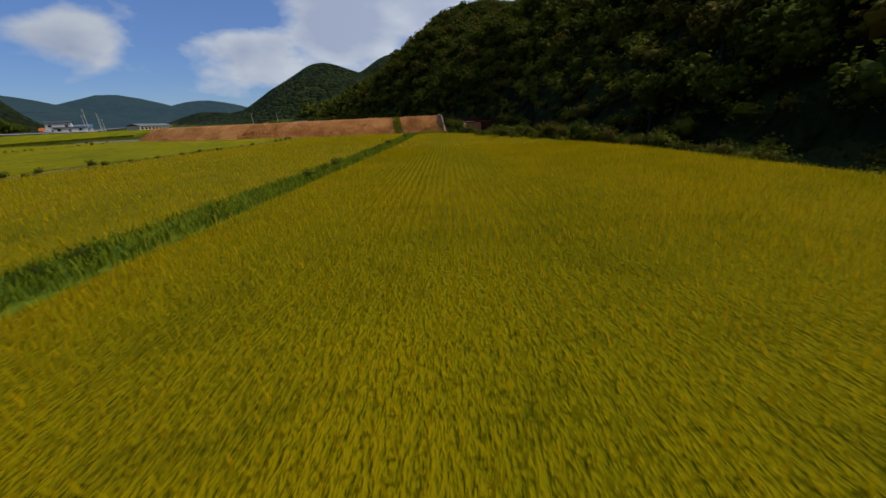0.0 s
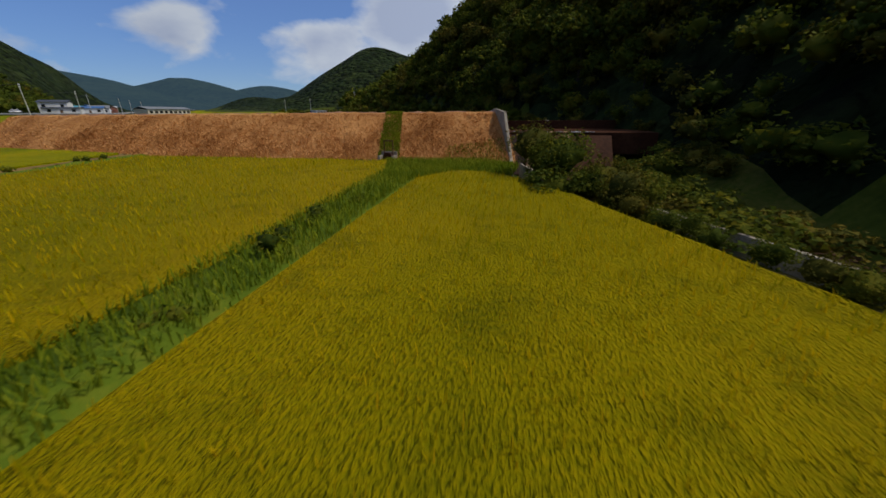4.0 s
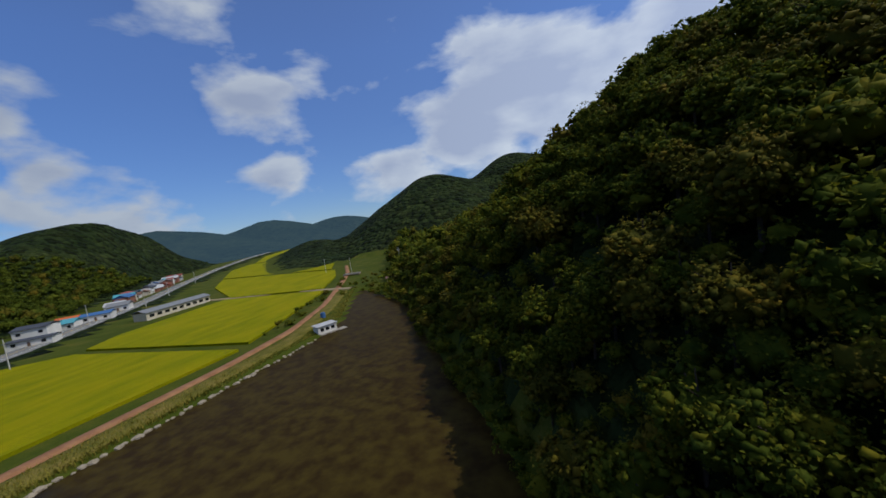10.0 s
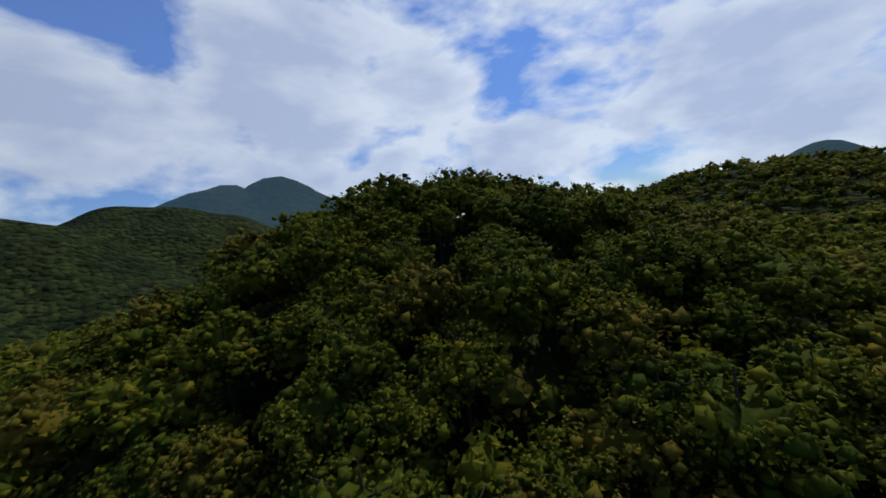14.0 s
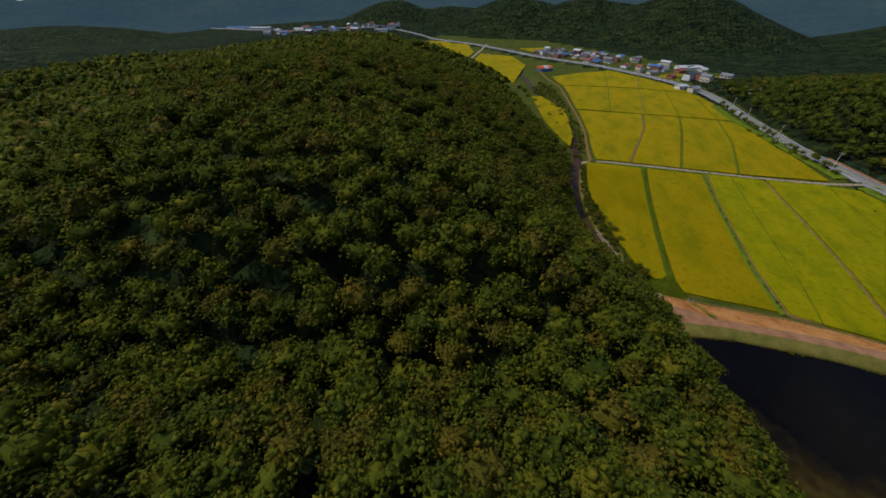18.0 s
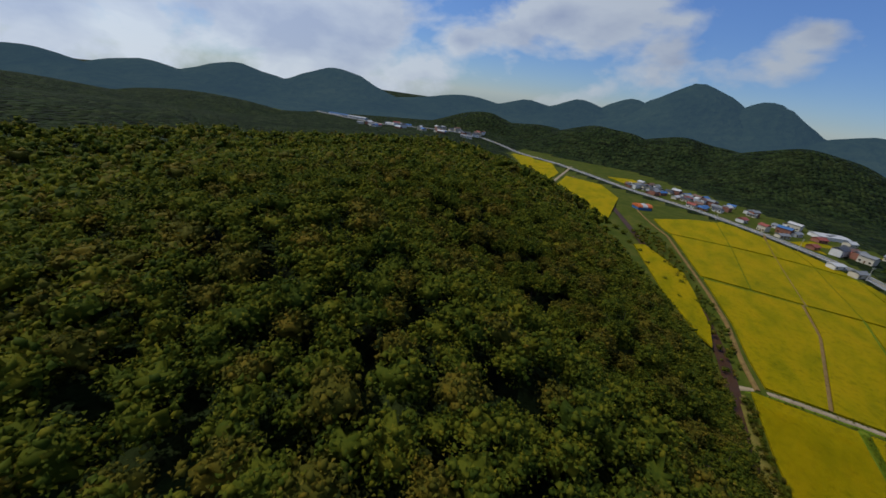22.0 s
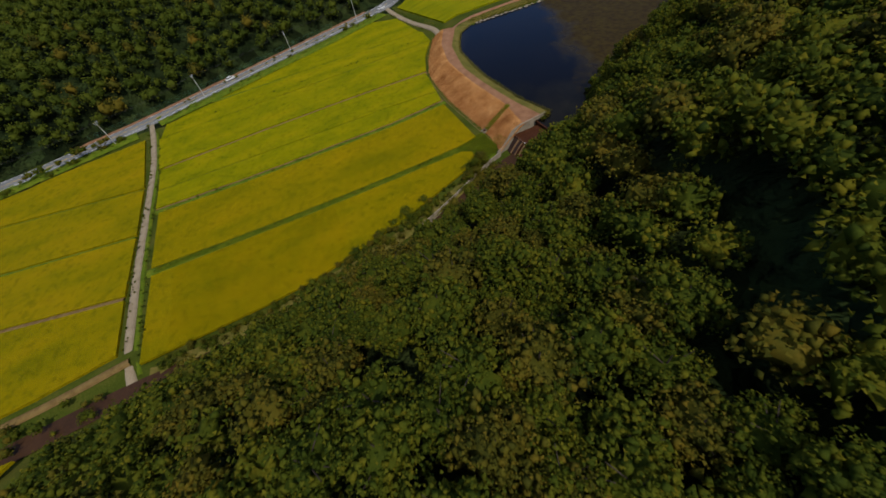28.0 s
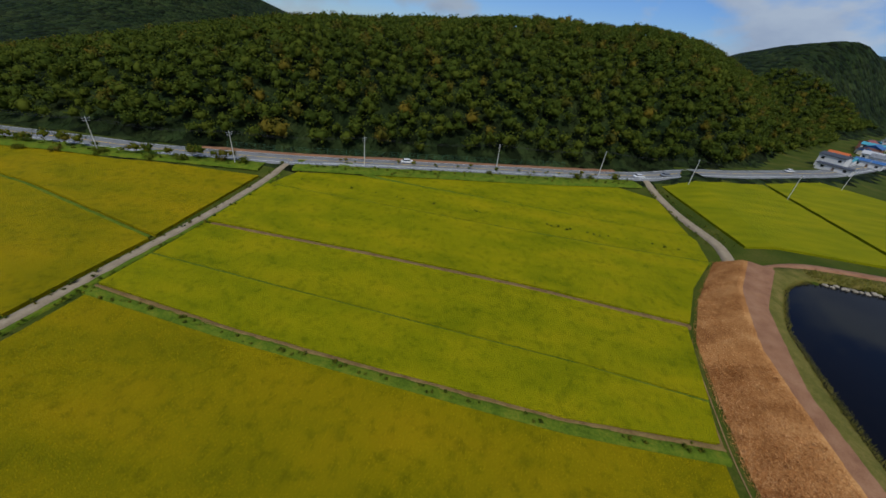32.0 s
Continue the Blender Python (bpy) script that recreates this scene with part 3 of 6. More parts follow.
bm.faces.new([bm.verts.new((x, y, 3.2)) for x, y in [(62, 128), (38, 124), (3, 122), (-30, 131), (-43, 143), (-50, 156), (-54, 200), (-58, 240), (-62, 270), (-75, 305), (-40, 300), (-5, 255), (20, 225), (40, 195), (46, 160), (60, 142)]])
tagged(new("water", bm_mesh("water", bm, M_WATER)), "dark still reservoir water with brown weed", "pond", kind="structure")
v, f = ribbon(CREEK, 4.2, 0.0)
v[:, 2] = np.interp(v[:, 1], [-400, -140, -60, 100, 112, 118], [-6.8, -3.6, -1.6, -1.3, -1.2, 0.0])
tagged(new("water", mesh_from("creek", v, f, material("creek_water", [(0.03, 0.015, 0.008), (0.07, 0.034, 0.016)], 0.1, 1.5, 0.5, 0.1, 0.03, spec=0.1))), "shallow brown creek over mud", "creek", kind="structure")


# ---- dam ----
TOE = [(43, 111.5), (30, 112.5), (6.5, 112.4), (-17, 115), (-31, 120.5), (-52, 132)]
FRONT = [(41.6, 119.4), (28, 122.2), (6.7, 121.6), (-14.5, 122.6), (-33, 128.2), (-48, 136.4)]
BACK = [(40, 127.5), (27.5, 125.6), (10.7, 124.9), (-5.4, 125.3), (-27, 131.2), (-45, 142)]
EDGE = [(39.4, 132), (26, 129.4), (3, 129.3), (-22.5, 132.8), (-39.3, 141.8), (-44, 150)]


def resample(line, n):
    p = np.array(line, float)
    d = np.r_[0, np.cumsum(np.hypot(*np.diff(p, axis=0).T))]
    t = np.linspace(0, d[-1], n)
    q = np.stack([np.interp(t, d, p[:, k]) for k in (0, 1)], 1)
    for _ in range(6):
        q[1:-1] = (q[:-2] + 2 * q[1:-1] + q[2:]) / 4
    return q


N_DAM = 130
lines = [resample(l, N_DAM) for l in (TOE, FRONT, BACK, EDGE)]
prof = [(0, 1, 0.0, 0), (0, 1, 0.33, 0), (0, 1, 0.66, 0), (0, 1, 0.93, 0), (1, 2, 0.12, 1), (1, 2, 0.5, 1), (1, 2, 0.95, 1), (2, 3, 0.35, 2), (2, 3, 0.7, 2), (2, 3, 1.0, 2)]
hts = [-0.2, 1.35, 2.8, 3.95, 4.3, 4.35, 4.25, 4.0, 3.5, 2.6]
dv = np.stack([np.c_[lines[a] * (1 - t) + lines[b] * t, np.full(N_DAM, h)] for (a, b, t, _), h in zip(prof, hts)], 1)
dv[:, 1:9, 2] += RNG.normal(0, 0.05, (N_DAM, 8))
me = mesh_from("dam", dv.reshape(-1, 3), grid_faces(N_DAM, 10), M_STRAW, True)
me.materials.append(M_DIRT)
me.materials.append(M_WEEDY)
me.polygons.foreach_set("material_index", np.tile([0, 0, 0, 0, 1, 1, 2, 2, 2], N_DAM - 1).astype(np.int32))
tagged(new("dam", me), "earth dam with dry brown grass slope and bare crest", "dam", kind="structure")


# ---- rice fields ----
def field_poly(poly, lift=0.62, cell=2.5, seed=0, mat=M_RICE):
    """Rice standing in one parcel: an uneven top at the height of the ears, and its flanks."""
    bm = bmesh.new()
    base = [bm.verts.new((x, y, 0)) for x, y in poly]
    bm.faces.new(base)
    xs, ys = [p[0] for p in poly], [p[1] for p in poly]
    for k in range(int(min(xs) // cell) + 1, int(max(xs) // cell) + 1):
        bmesh.ops.bisect_plane(bm, geom=bm.verts[:] + bm.edges[:] + bm.faces[:], plane_co=(k * cell, 0, 0), plane_no=(1, 0, 0))
    for k in range(int(min(ys) // (cell * 2)) + 1, int(max(ys) // (cell * 2)) + 1):
        bmesh.ops.bisect_plane(bm, geom=bm.verts[:] + bm.edges[:] + bm.faces[:], plane_co=(0, k * cell * 2, 0), plane_no=(0, 1, 0))
    bmesh.ops.remove_doubles(bm, verts=bm.verts[:], dist=0.001)
    rim = [e for e in bm.edges if e.is_boundary]
    out = bmesh.ops.extrude_edge_only(bm, edges=rim)["geom"]
    low = {v for v in out if isinstance(v, bmesh.types.BMVert)}
    co = np.array([v.co[:2] for v in bm.verts])
    z = field_level(co[:, 0], co[:, 1])
    rng = np.random.default_rng(seed)
    for v, h in zip(bm.verts, z):
        v.co.z = h - 0.1 if v in low else h + lift + rng.normal(0, 0.03)
    bmesh.ops.recalc_face_normals(bm, faces=bm.faces[:])
    return bm_mesh("rice_field", bm, mat)


def field_level(x, y):
    return np.interp(y, [-900, -350, -140, -60, 100, 134, 150, 330, 900], [-9, -5, -2, 0, 0, 0.5, 3.7, 4.5, 16])


FIELDS = [
    [(34.4, 14.8), (61, 14.8), (60.6, 40), (59.6, 52), (56.6, 64), (53.6, 76), (49, 88), (45.2, 98), (43.4, 101), (42, 103.4), (40.6, 104.4), (38.4, 104.2), (36.6, 102), (36.6, 80), (36.2, 56), (35.4, 36)],
    [(6.4, 14.5), (31.2, 14.5), (33, 36), (33.8, 56), (34.2, 80), (34, 103), (32.4, 109), (7.6, 110), (9, 90), (8.6, 65), (8, 40)],
    [(-6.6, 13.5), (3.4, 13.5), (5.6, 40), (6.2, 65), (6.6, 90), (4.6, 110.5), (-2.2, 111.8), (-4, 94), (-5, 60)], [(-20.6, 13), (-7.1, 13.5), (-5.5, 60), (-4.5, 94), (-2.8, 112), (-20, 115), (-21.8, 85), (-21.6, 50)],
    [(-47, 10.8), (-22.2, 12.5), (-23.2, 50), (-23.4, 85), (-21.6, 116), (-35, 121.5), (-49.5, 130.5), (-47.9, 80)],
    [(-60.5, 13), (-47.6, 11.4), (-48.5, 80), (-50.2, 130.5), (-62, 132), (-64.6, 131), (-66, 80), (-65.4, 30)], [(-67.6, 30), (-67, 31), (-66.6, 80), (-65.2, 131), (-93, 130), (-101, 116), (-79, 64), (-71, 42)],
    [(39.5, 7.5), (56, 8), (58, -8), (59.6, -36), (62.6, -56), (66, -84), (22.6, -86), (26, -50)], [(15, 7.5), (38, 7.5), (24.6, -50), (20.6, -86), (-2, -88), (4, -50)],
    [(-11, 7), (13.5, 7.5), (2.5, -50), (-3.5, -88), (-25.5, -86), (-21, -40)], [(-51, 3.5), (-12.5, 7), (-22.4, -40), (-26.6, -86), (-40, -84), (-44, -50)],
    [(43.8, -89), (67, -88), (70.5, -110), (74, -135), (79.5, -166), (40.8, -172)], [(20.4, -89), (43, -89), (40, -173), (14, -174)],
    [(-2.6, -90), (19.6, -89), (13.2, -174), (-7, -172)], [(-26.6, -90), (-3.4, -90), (-7.8, -172), (-27, -168)], [(-42, -90), (-27.4, -90), (-28, -166), (-38, -150)],
    [(41, -175), (80, -169), (86, -182), (92, -206), (60, -240), (41, -250)], [(14, -177), (40.2, -176), (40.2, -251), (34, -262), (8, -240)],
    [(-8, -175), (13.2, -177), (7.2, -239), (-4, -222)], [(-27, -171), (-8.8, -175), (-5, -220), (-22, -196)],
    [(104, -116), (88, -50), (74, -14), (70, -8), (69, -26), (76, -84), (97, -121)],
    [(126, -164), (150, -190), (190, -250), (194, -330), (150, -320), (126, -262)], [(202, -252), (290, -340), (340, -440), (240, -430), (206, -340)],
    [(-60, 143), (-112, 136), (-127, 168), (-128, 180), (-60, 182)], [(-61, 184), (-129, 182), (-150, 212), (-130, 229), (-60, 231)],
    [(-62, 236), (-132, 233), (-142, 248), (-150, 300), (-88, 303), (-70, 258)], [(-93, 308), (-152, 305), (-215, 345), (-255, 384), (-132, 372), (-112, 345)],
    [(-140, 378), (-262, 390), (-320, 446), (-350, 500), (-240, 500), (-180, 440)], [(-252, 508), (-352, 508), (-440, 610), (-500, 720), (-420, 720), (-300, 600)],
    [(-70, -190), (-46, -190), (-32, -218), (-10, -240), (-30, -262), (-84, -256)],
    [(232, -404), (300, -436), (380, -446), (400, -400), (330, -372), (250, -350)], [(112, -350), (150, -392), (120, -410), (90, -372)], [(560, -396), (640, -400), (700, -420), (680, -380), (600, -366)],
]
FIELDS = [[(x, y - 1.6 if 10 < y < 15.6 else y - 0.2 if 3 < y < 8.6 else y) for x, y in poly] for poly in FIELDS]
for i, poly in enumerate(FIELDS):
    far = max(abs(p[1] - 60) for p in poly) > 200
    tagged(new("rice_field", field_poly(poly, 0.50 if i < 2 else 0.62, 6.0 if far else 3.0, i, M_RICE_GREEN if 23 <= i <= 28 else M_RICE_MIX if 2 <= i <= 6 else M_RICE)), "green rice field just turning yellow" if 23 <= i <= 28 else "ripening yellow-green rice field", "rice field", "rice fields", kind="structure")


def blades(name, xy, z, height, width, per, spread, lean, mat, seed=1):
    """Many bent blades in one mesh: per blades at each place, each of two quads narrowing to a tip."""
    rng = np.random.default_rng(seed)
    n = len(xy)
    base = np.repeat(np.c_[xy, z], per, 0)
    m = len(base)
    base[:, :2] += rng.normal(0, spread, (m, 2))
    a = rng.uniform(0, 2 * np.pi, m)
    h = height * rng.uniform(0.7, 1.15, m)
    ln = lean * rng.uniform(0.3, 1.4, m)
    d = np.stack([np.cos(a), np.sin(a), 0 * a], 1)
    w = np.stack([-np.sin(a), np.cos(a), 0 * a], 1) * (width * rng.uniform(0.7, 1.3, m))[:, None]
    mid = base + d * (ln * 0.3)[:, None] + [0, 0, 1] * (h * 0.62)[:, None]
    tip = base + d * ln[:, None] + [0, 0, 1] * h[:, None]
    v = np.stack([base - w * 0.6, base + w * 0.6, mid + w, mid - w, tip + w * 0.35, tip - w * 0.35], 1).reshape(-1, 3)
    k = np.arange(m)[:, None] * 6
    f = np.concatenate([k + [0, 1, 2, 3], k + [3, 2, 4, 5]], 0)
    return mesh_from(name, v, f, mat)


def scatter(poly, dx, dy, jit, seed, margin=0.15):
    rng = np.random.default_rng(seed)
    xs, ys = [p[0] for p in poly], [p[1] for p in poly]
    gx, gy = np.meshgrid(np.arange(min(xs), max(xs), dx), np.arange(min(ys), max(ys), dy), indexing="ij")
    x, y = gx.ravel() + rng.normal(0, jit * dx, gx.size), gy.ravel() + rng.normal(0, jit * dy, gx.size)
    ok = inside(poly, x, y) > margin
    return np.stack([x[ok], y[ok]], 1)


# standing rice in rows, in the two parcels that are passed low
xy = scatter(FIELDS[0], 0.30, 0.13, 0.06, 3)
keep = (xy[:, 1] < 62) & (xy[:, 1] > 19) | (np.random.default_rng(7).random(len(xy)) < 0.3)
xy = xy[keep]
tagged(new("rice_plants", blades("rice_plants", xy, field_level(xy[:, 0], xy[:, 1]) + 0.38, 0.33, 0.011, 3, 0.03, 0.09, M_RICE_BLADE, 3)), "rows of ripening rice with drooping ears", "rice", kind="stuff")
xy = scatter(FIELDS[1], 0.30, 0.48, 0.2, 4)
tagged(new("rice_plants", blades("rice_plants", xy, field_level(xy[:, 0], xy[:, 1]) + 0.42, 0.28, 0.018, 2, 0.06, 0.10, M_RICE_BLADE, 4)), "rows of ripening rice with drooping ears", "rice", kind="stuff")

# dry grass on the dam's face
u, t = RNG.uniform(0, N_DAM - 1.01, 24000) * np.where(RNG.random(24000) < 0.6, 0.55, 1.0), RNG.uniform(0, 1, 24000) ** 0.9
i0 = u.astype(int)
fr = (u - i0)[:, None]
lo, hi = lines[0][i0] * (1 - fr) + lines[0][i0 + 1] * fr, lines[1][i0] * (1 - fr) + lines[1][i0 + 1] * fr
xy = lo * (1 - t[:, None]) + hi * t[:, None]
tagged(new("dry_grass", blades("dry_grass", xy, t * 4.1 - 0.08, 0.30, 0.022, 2, 0.10, 0.42, M_STRAW_BLADE, 6)), "matted dry straw-coloured grass on the dam", "dry grass", kind="stuff")

# green strips: dykes, banks, verges
DYKE_A = [(32.6, 11.8), (34.2, 36), (35.0, 56), (35.4, 80), (35.2, 104)]
DYKE_B = [(5.0, 11.6), (6.9, 40), (7.5, 65), (7.9, 90), (6.2, 111)]
STRIPS = [(DYKE_A, 2.3, 0.4), (DYKE_B, 1.7, 0.42), ([(-6.9, 11.2), (-5.2, 60), (-4.2, 94), (-2.5, 112)], 0.35, 0.5), ([(38, 105.5), (41, 107), (42.6, 110)], 6, 0.2), ([(62.4, 14), (62.2, 42), (60, 60), (56, 76), (50.5, 91), (45.5, 103)], 4.0, 0.25),
          ([(62, 11.9), (30, 10.6), (-27, 10.1), (-55, 7.6)], 0.9, 0.22), ([(-74, 8), (-86, 40), (-105, 86), (-122, 130)], 0.5, 0.2), ([(-63, 8), (-74, 38), (-92, 86), (-108, 126)], 9, 0.3), ([(-36, -130), (-38, -100), (-46, -50), (-58, 0)], 8, 0.3),
          ([(-47, 142), (-48.5, 160), (-48.5, 200), (-49, 238), (-61, 270), (-76, 300)], 5, 0.2), ([(43.4, -88), (40.4, -174), (40.6, -250)], 0.8, 0.3), ([(14.2, 7), (3.2, -50), (-3, -88), (-7.4, -174)], 0.6, 0.4), ([(-11.8, 6), (-21.8, -40), (-26.4, -88), (-27.5, -170)], 0.8, 0.3), ([(68, -86), (20, -87.5), (-27, -88), (-42, -87)], 1.2, 0.3), ([(82, -167), (41, -174), (-8, -174), (-28, -168)], 1.2, 0.3),
          ([(-47.3, 11), (-48.2, 80), (-49.9, 131)], 0.35, 0.5), ([(-66.7, 30), (-66.3, 80), (-64.9, 131)], 0.4, 0.5)]
for i, (line, wd, lift) in enumerate(STRIPS):
    v, f = ribbon(line, wd, lift, 2.0, 0.3)
    v[:, 2] += np.random.default_rng(i).normal(0, 0.06, len(v))
    tagged(new("grass_strip", mesh_from("grass_strip", v, f, M_WEEDY if i in (4, 9) else M_GRASS, True)), "green weedy dyke beside the rice", "grass strip", kind="structure")

# bare trodden earth beside the dykes
for line, wd, lift in (([(3.9, 11.8), (5.9, 40), (6.4, 65), (6.8, 90), (5.1, 111)], 0.7, 0.44), ([(-21.4, 12.5), (-22.4, 50), (-22.6, 85), (-20.8, 116)], 0.9, 0.46), ([(38.8, 7), (25.3, -50), (21.6, -87)], 1.3, 0.42), ([(20, -88), (13.6, -174), (7.6, -240)], 1.5, 0.42), ([(-3.0, 111.5), (-1.0, 111.2), (5, 110.6)], 0.7, 0.44)):
    v, f = ribbon(line, wd, lift, 2.0, 0.3)
    v[:, 2] += np.random.default_rng(3).normal(0, 0.04, len(v))
    tagged(new("earth_dyke", mesh_from("earth_dyke", v, f, M_DYKE, True)), "narrow trodden bare earth dyke beside the rice", "dyke", kind="structure")


# ---- trees ----
def leaf_shell(count, size, lobes, rng, squash=0.8, give=False, share=0.5, cap=0.12):
    """A lumpy crown of unit radius: small clumps of leaves heaped on its lobes, and loose leaf sprays round them."""
    c = rng.normal(0, 1, (lobes, 3))
    c /= np.linalg.norm(c, axis=1)[:, None]
    c *= rng.uniform(0.45, 0.80, lobes)[:, None]
    c[:, 2] = np.where(rng.random(lobes) < 0.66, np.abs(c[:, 2]) * 0.9 - 0.08, -np.abs(c[:, 2]) * 0.95)
    r = rng.uniform(0.13, 0.27, lobes)
    m = int(count * share / 8)
    n = count - m * 8

    def place(q, near, far):
        k = rng.integers(0, lobes, q)
        d = rng.normal(0, 1, (q, 3))
        d[:, 2] = np.where(rng.random(q) < 0.65, np.abs(d[:, 2]), d[:, 2])
        d /= np.linalg.norm(d, axis=1)[:, None]
        nrm = d * 0.8 + rng.normal(0, 0.7, (q, 3)) + [0, 0, 0.5]
        nrm /= np.linalg.norm(nrm, axis=1)[:, None]
        a = np.cross(nrm, rng.normal(0, 1, (q, 3)))
        a /= np.linalg.norm(a, axis=1)[:, None]
        return c[k] + d * (r[k] * rng.uniform(near, far, q))[:, None], a, np.cross(nrm, a), nrm

    p, a, b, nrm = place(m, 0.65, 1.1)
    w = (min(math.sqrt(7.5 / (math.pi * max(m, 1))), cap) * rng.uniform(0.6, 1.25, m))[:, None]
    clump = np.stack([p + a * w, p - a * w, p + b * w, p - b * w, p + nrm * w * 0.8, p - nrm * w * 0.8], 1)
    clump = clump + rng.normal(0, 0.22, clump.shape) * w[:, None]
    f1 = np.arange(m)[:, None, None] * 6 + np.array([[0, 2, 4], [2, 1, 4], [1, 3, 4], [3, 0, 4], [2, 0, 5], [1, 2, 5], [3, 1, 5], [0, 3, 5]])[None]
    p, a, b, nrm = place(n, 0.9, 1.35)
    t = (size * rng.uniform(0.6, 1.35, n))[:, None]
    bend = nrm * t * rng.uniform(-0.3, 0.3, (n, 1))
    leaf = np.stack([p - a * t * 0.85, p + a * t * 0.55 + b * t * 0.8 - bend, p + a * t * 0.55 - b * t * 0.8 + bend], 1)
    v = np.concatenate([clump.reshape(-1, 3), leaf.reshape(-1, 3)])
    v[:, 2] *= squash
    f = np.concatenate([f1.reshape(-1, 3), m * 6 + np.arange(n)[:, None] * 3 + [0, 1, 2]])
    return (v, f, (c, r, squash)) if give else (v, f)


def trunk_mesh(h, rng):
    """A tapered trunk with a few limbs."""
    bm = bmesh.new()

    def limb(p, q, r0, r1):
        d = Vector(q) - Vector(p)
        m = Matrix.Translation((Vector(p) + Vector(q)) / 2) @ d.to_track_quat("Z", "Y").to_matrix().to_4x4()
        bmesh.ops.create_cone(bm, cap_ends=False, segments=6, radius1=r0, radius2=r1, depth=d.length, matrix=m)

    limb((0, 0, -0.6), (0.05, 0, h * 0.55), 0.17, 0.11)
    limb((0.05, 0, h * 0.53), (0, 0.1, h * 0.85), 0.11, 0.04)
    for k in range(5):
        a, z = rng.uniform(0, 6.28), h * rng.uniform(0.4, 0.65)
        limb((0.05, 0, z), (math.cos(a) * h * 0.24, math.sin(a) * h * 0.24, z + h * 0.17), 0.07, 0.025)
    return bm_mesh("trunk", bm, M_BARK)


HEIGHT = 8.0
LEAVES = [M_LEAF, M_LEAF, M_LEAF, M_LEAF_OLD, M_LEAF, M_LEAF_OLD]


def core(rng, cuts=1, lobes=None):
    """The dense heart of a crown: a closed shell heaped up by its lobes."""
    bm = bmesh.new()
    bmesh.ops.create_cube(bm, size=1.0)
    bmesh.ops.subdivide_edges(bm, edges=bm.edges[:], cuts=cuts, use_grid_fill=True)
    v = np.array([p.co.normalized()[:] for p in bm.verts])
    f = np.array([[p.index for p in q.verts] for q in bm.faces])
    f = np.concatenate([f[:, [0, 1, 2]], f[:, [0, 2, 3]]])
    bm.free()
    if lobes is None:
        return v * rng.uniform(0.34, 0.5, (len(v), 1)) * [1, 1, 0.8], f
    c, r, squash = lobes
    along_c = v @ c.T
    disc = r[None] ** 2 * 0.92 - (c ** 2).sum(1)[None] + along_c ** 2
    reach = np.where(disc > 0, along_c + np.sqrt(np.maximum(disc, 0)), 0.3).max(1)
    reach = np.maximum(reach, 0.3) * rng.uniform(0.62, 0.78, len(v))
    return v * reach[:, None] * [1, 1, squash], f


def crowns(count, size, seed, kinds=6, cuts=2, share=0.5, cap=0.12):
    out = []
    for k in range(kinds):
        rng = np.random.default_rng(seed + k)
        v, f, lobes = leaf_shell(count, size, 40 + 4 * k, rng, 0.85 + 0.05 * (k % 3), True, share, cap)
        cv, cf = core(rng, cuts, lobes)
        v, f = np.concatenate([v, cv]), np.concatenate([f, cf + len(v)])
        v = v * [3.5, 3.5, 3.7] + [0, 0, HEIGHT * 0.57]
        out.append((v, f))
    return out


def canopy(x0, x1, y0, y1, spacing, seed):
    """Stations of trees on a jittered grid, with turn and size."""
    rng = np.random.default_rng(seed)
    gx, gy = np.meshgrid(np.arange(x0, x1, spacing), np.arange(y0, y1, spacing * 0.87), indexing="ij")
    gx = gx + (np.arange(gx.shape[1]) % 2)[None] * spacing / 2
    x, y = gx.ravel() + rng.normal(0, spacing * 0.24, gx.size), gy.ravel() + rng.normal(0, spacing * 0.24, gx.size)
    return x, y, rng.uniform(0, 6.28, x.size), 0.78 + 0.42 * rng.random(x.size), rng.choice(6, x.size, p=[0.21, 0.21, 0.19, 0.12, 0.17, 0.10])


def woods(name, st, shapes, label, mats=LEAVES):
    """All trees of these stations as one mesh a leaf kind."""
    x, y, turn, size, kind = st
    z = rough_ground(x, y)
    groups = {}
    for k, (bv, bf) in enumerate(shapes):
        idx = np.where(kind == k)[0]
        if not len(idx):
            continue
        c, s = np.cos(turn[idx])[:, None], np.sin(turn[idx])[:, None]
        vx, vy, vz = bv[None, :, 0] * size[idx][:, None], bv[None, :, 1] * size[idx][:, None], bv[None, :, 2] * size[idx][:, None]
        v = np.stack([x[idx][:, None] + c * vx - s * vy, y[idx][:, None] + s * vx + c * vy, z[idx][:, None] + vz], -1).reshape(-1, 3)
        f = (np.arange(len(idx))[:, None, None] * len(bv) + bf[None]).reshape(-1, bf.shape[1])
        groups.setdefault(mats[k].name, []).append((v, f, mats[k]))
    for items in groups.values():
        off, vs, fs = 0, [], []
        for v, f, mat in items:
            vs.append(v), fs.append(f + off)
            off += len(v)
        tagged(new(name, mesh_from(name, np.concatenate(vs), np.concatenate(fs), items[0][2])), label, "woodland", kind="stuff")


def wooded_east(x, y):
    s = 0.86 * (x - foot_x(y))
    return (s > np.where((y > 74) & (y < 128), 3.2, -0.5)) & (inside(POND, x, y) < 0.3) & (along(CREEK, x, y)[0] > 4) & ~((np.hypot(x - 117, y + 54) < 8))


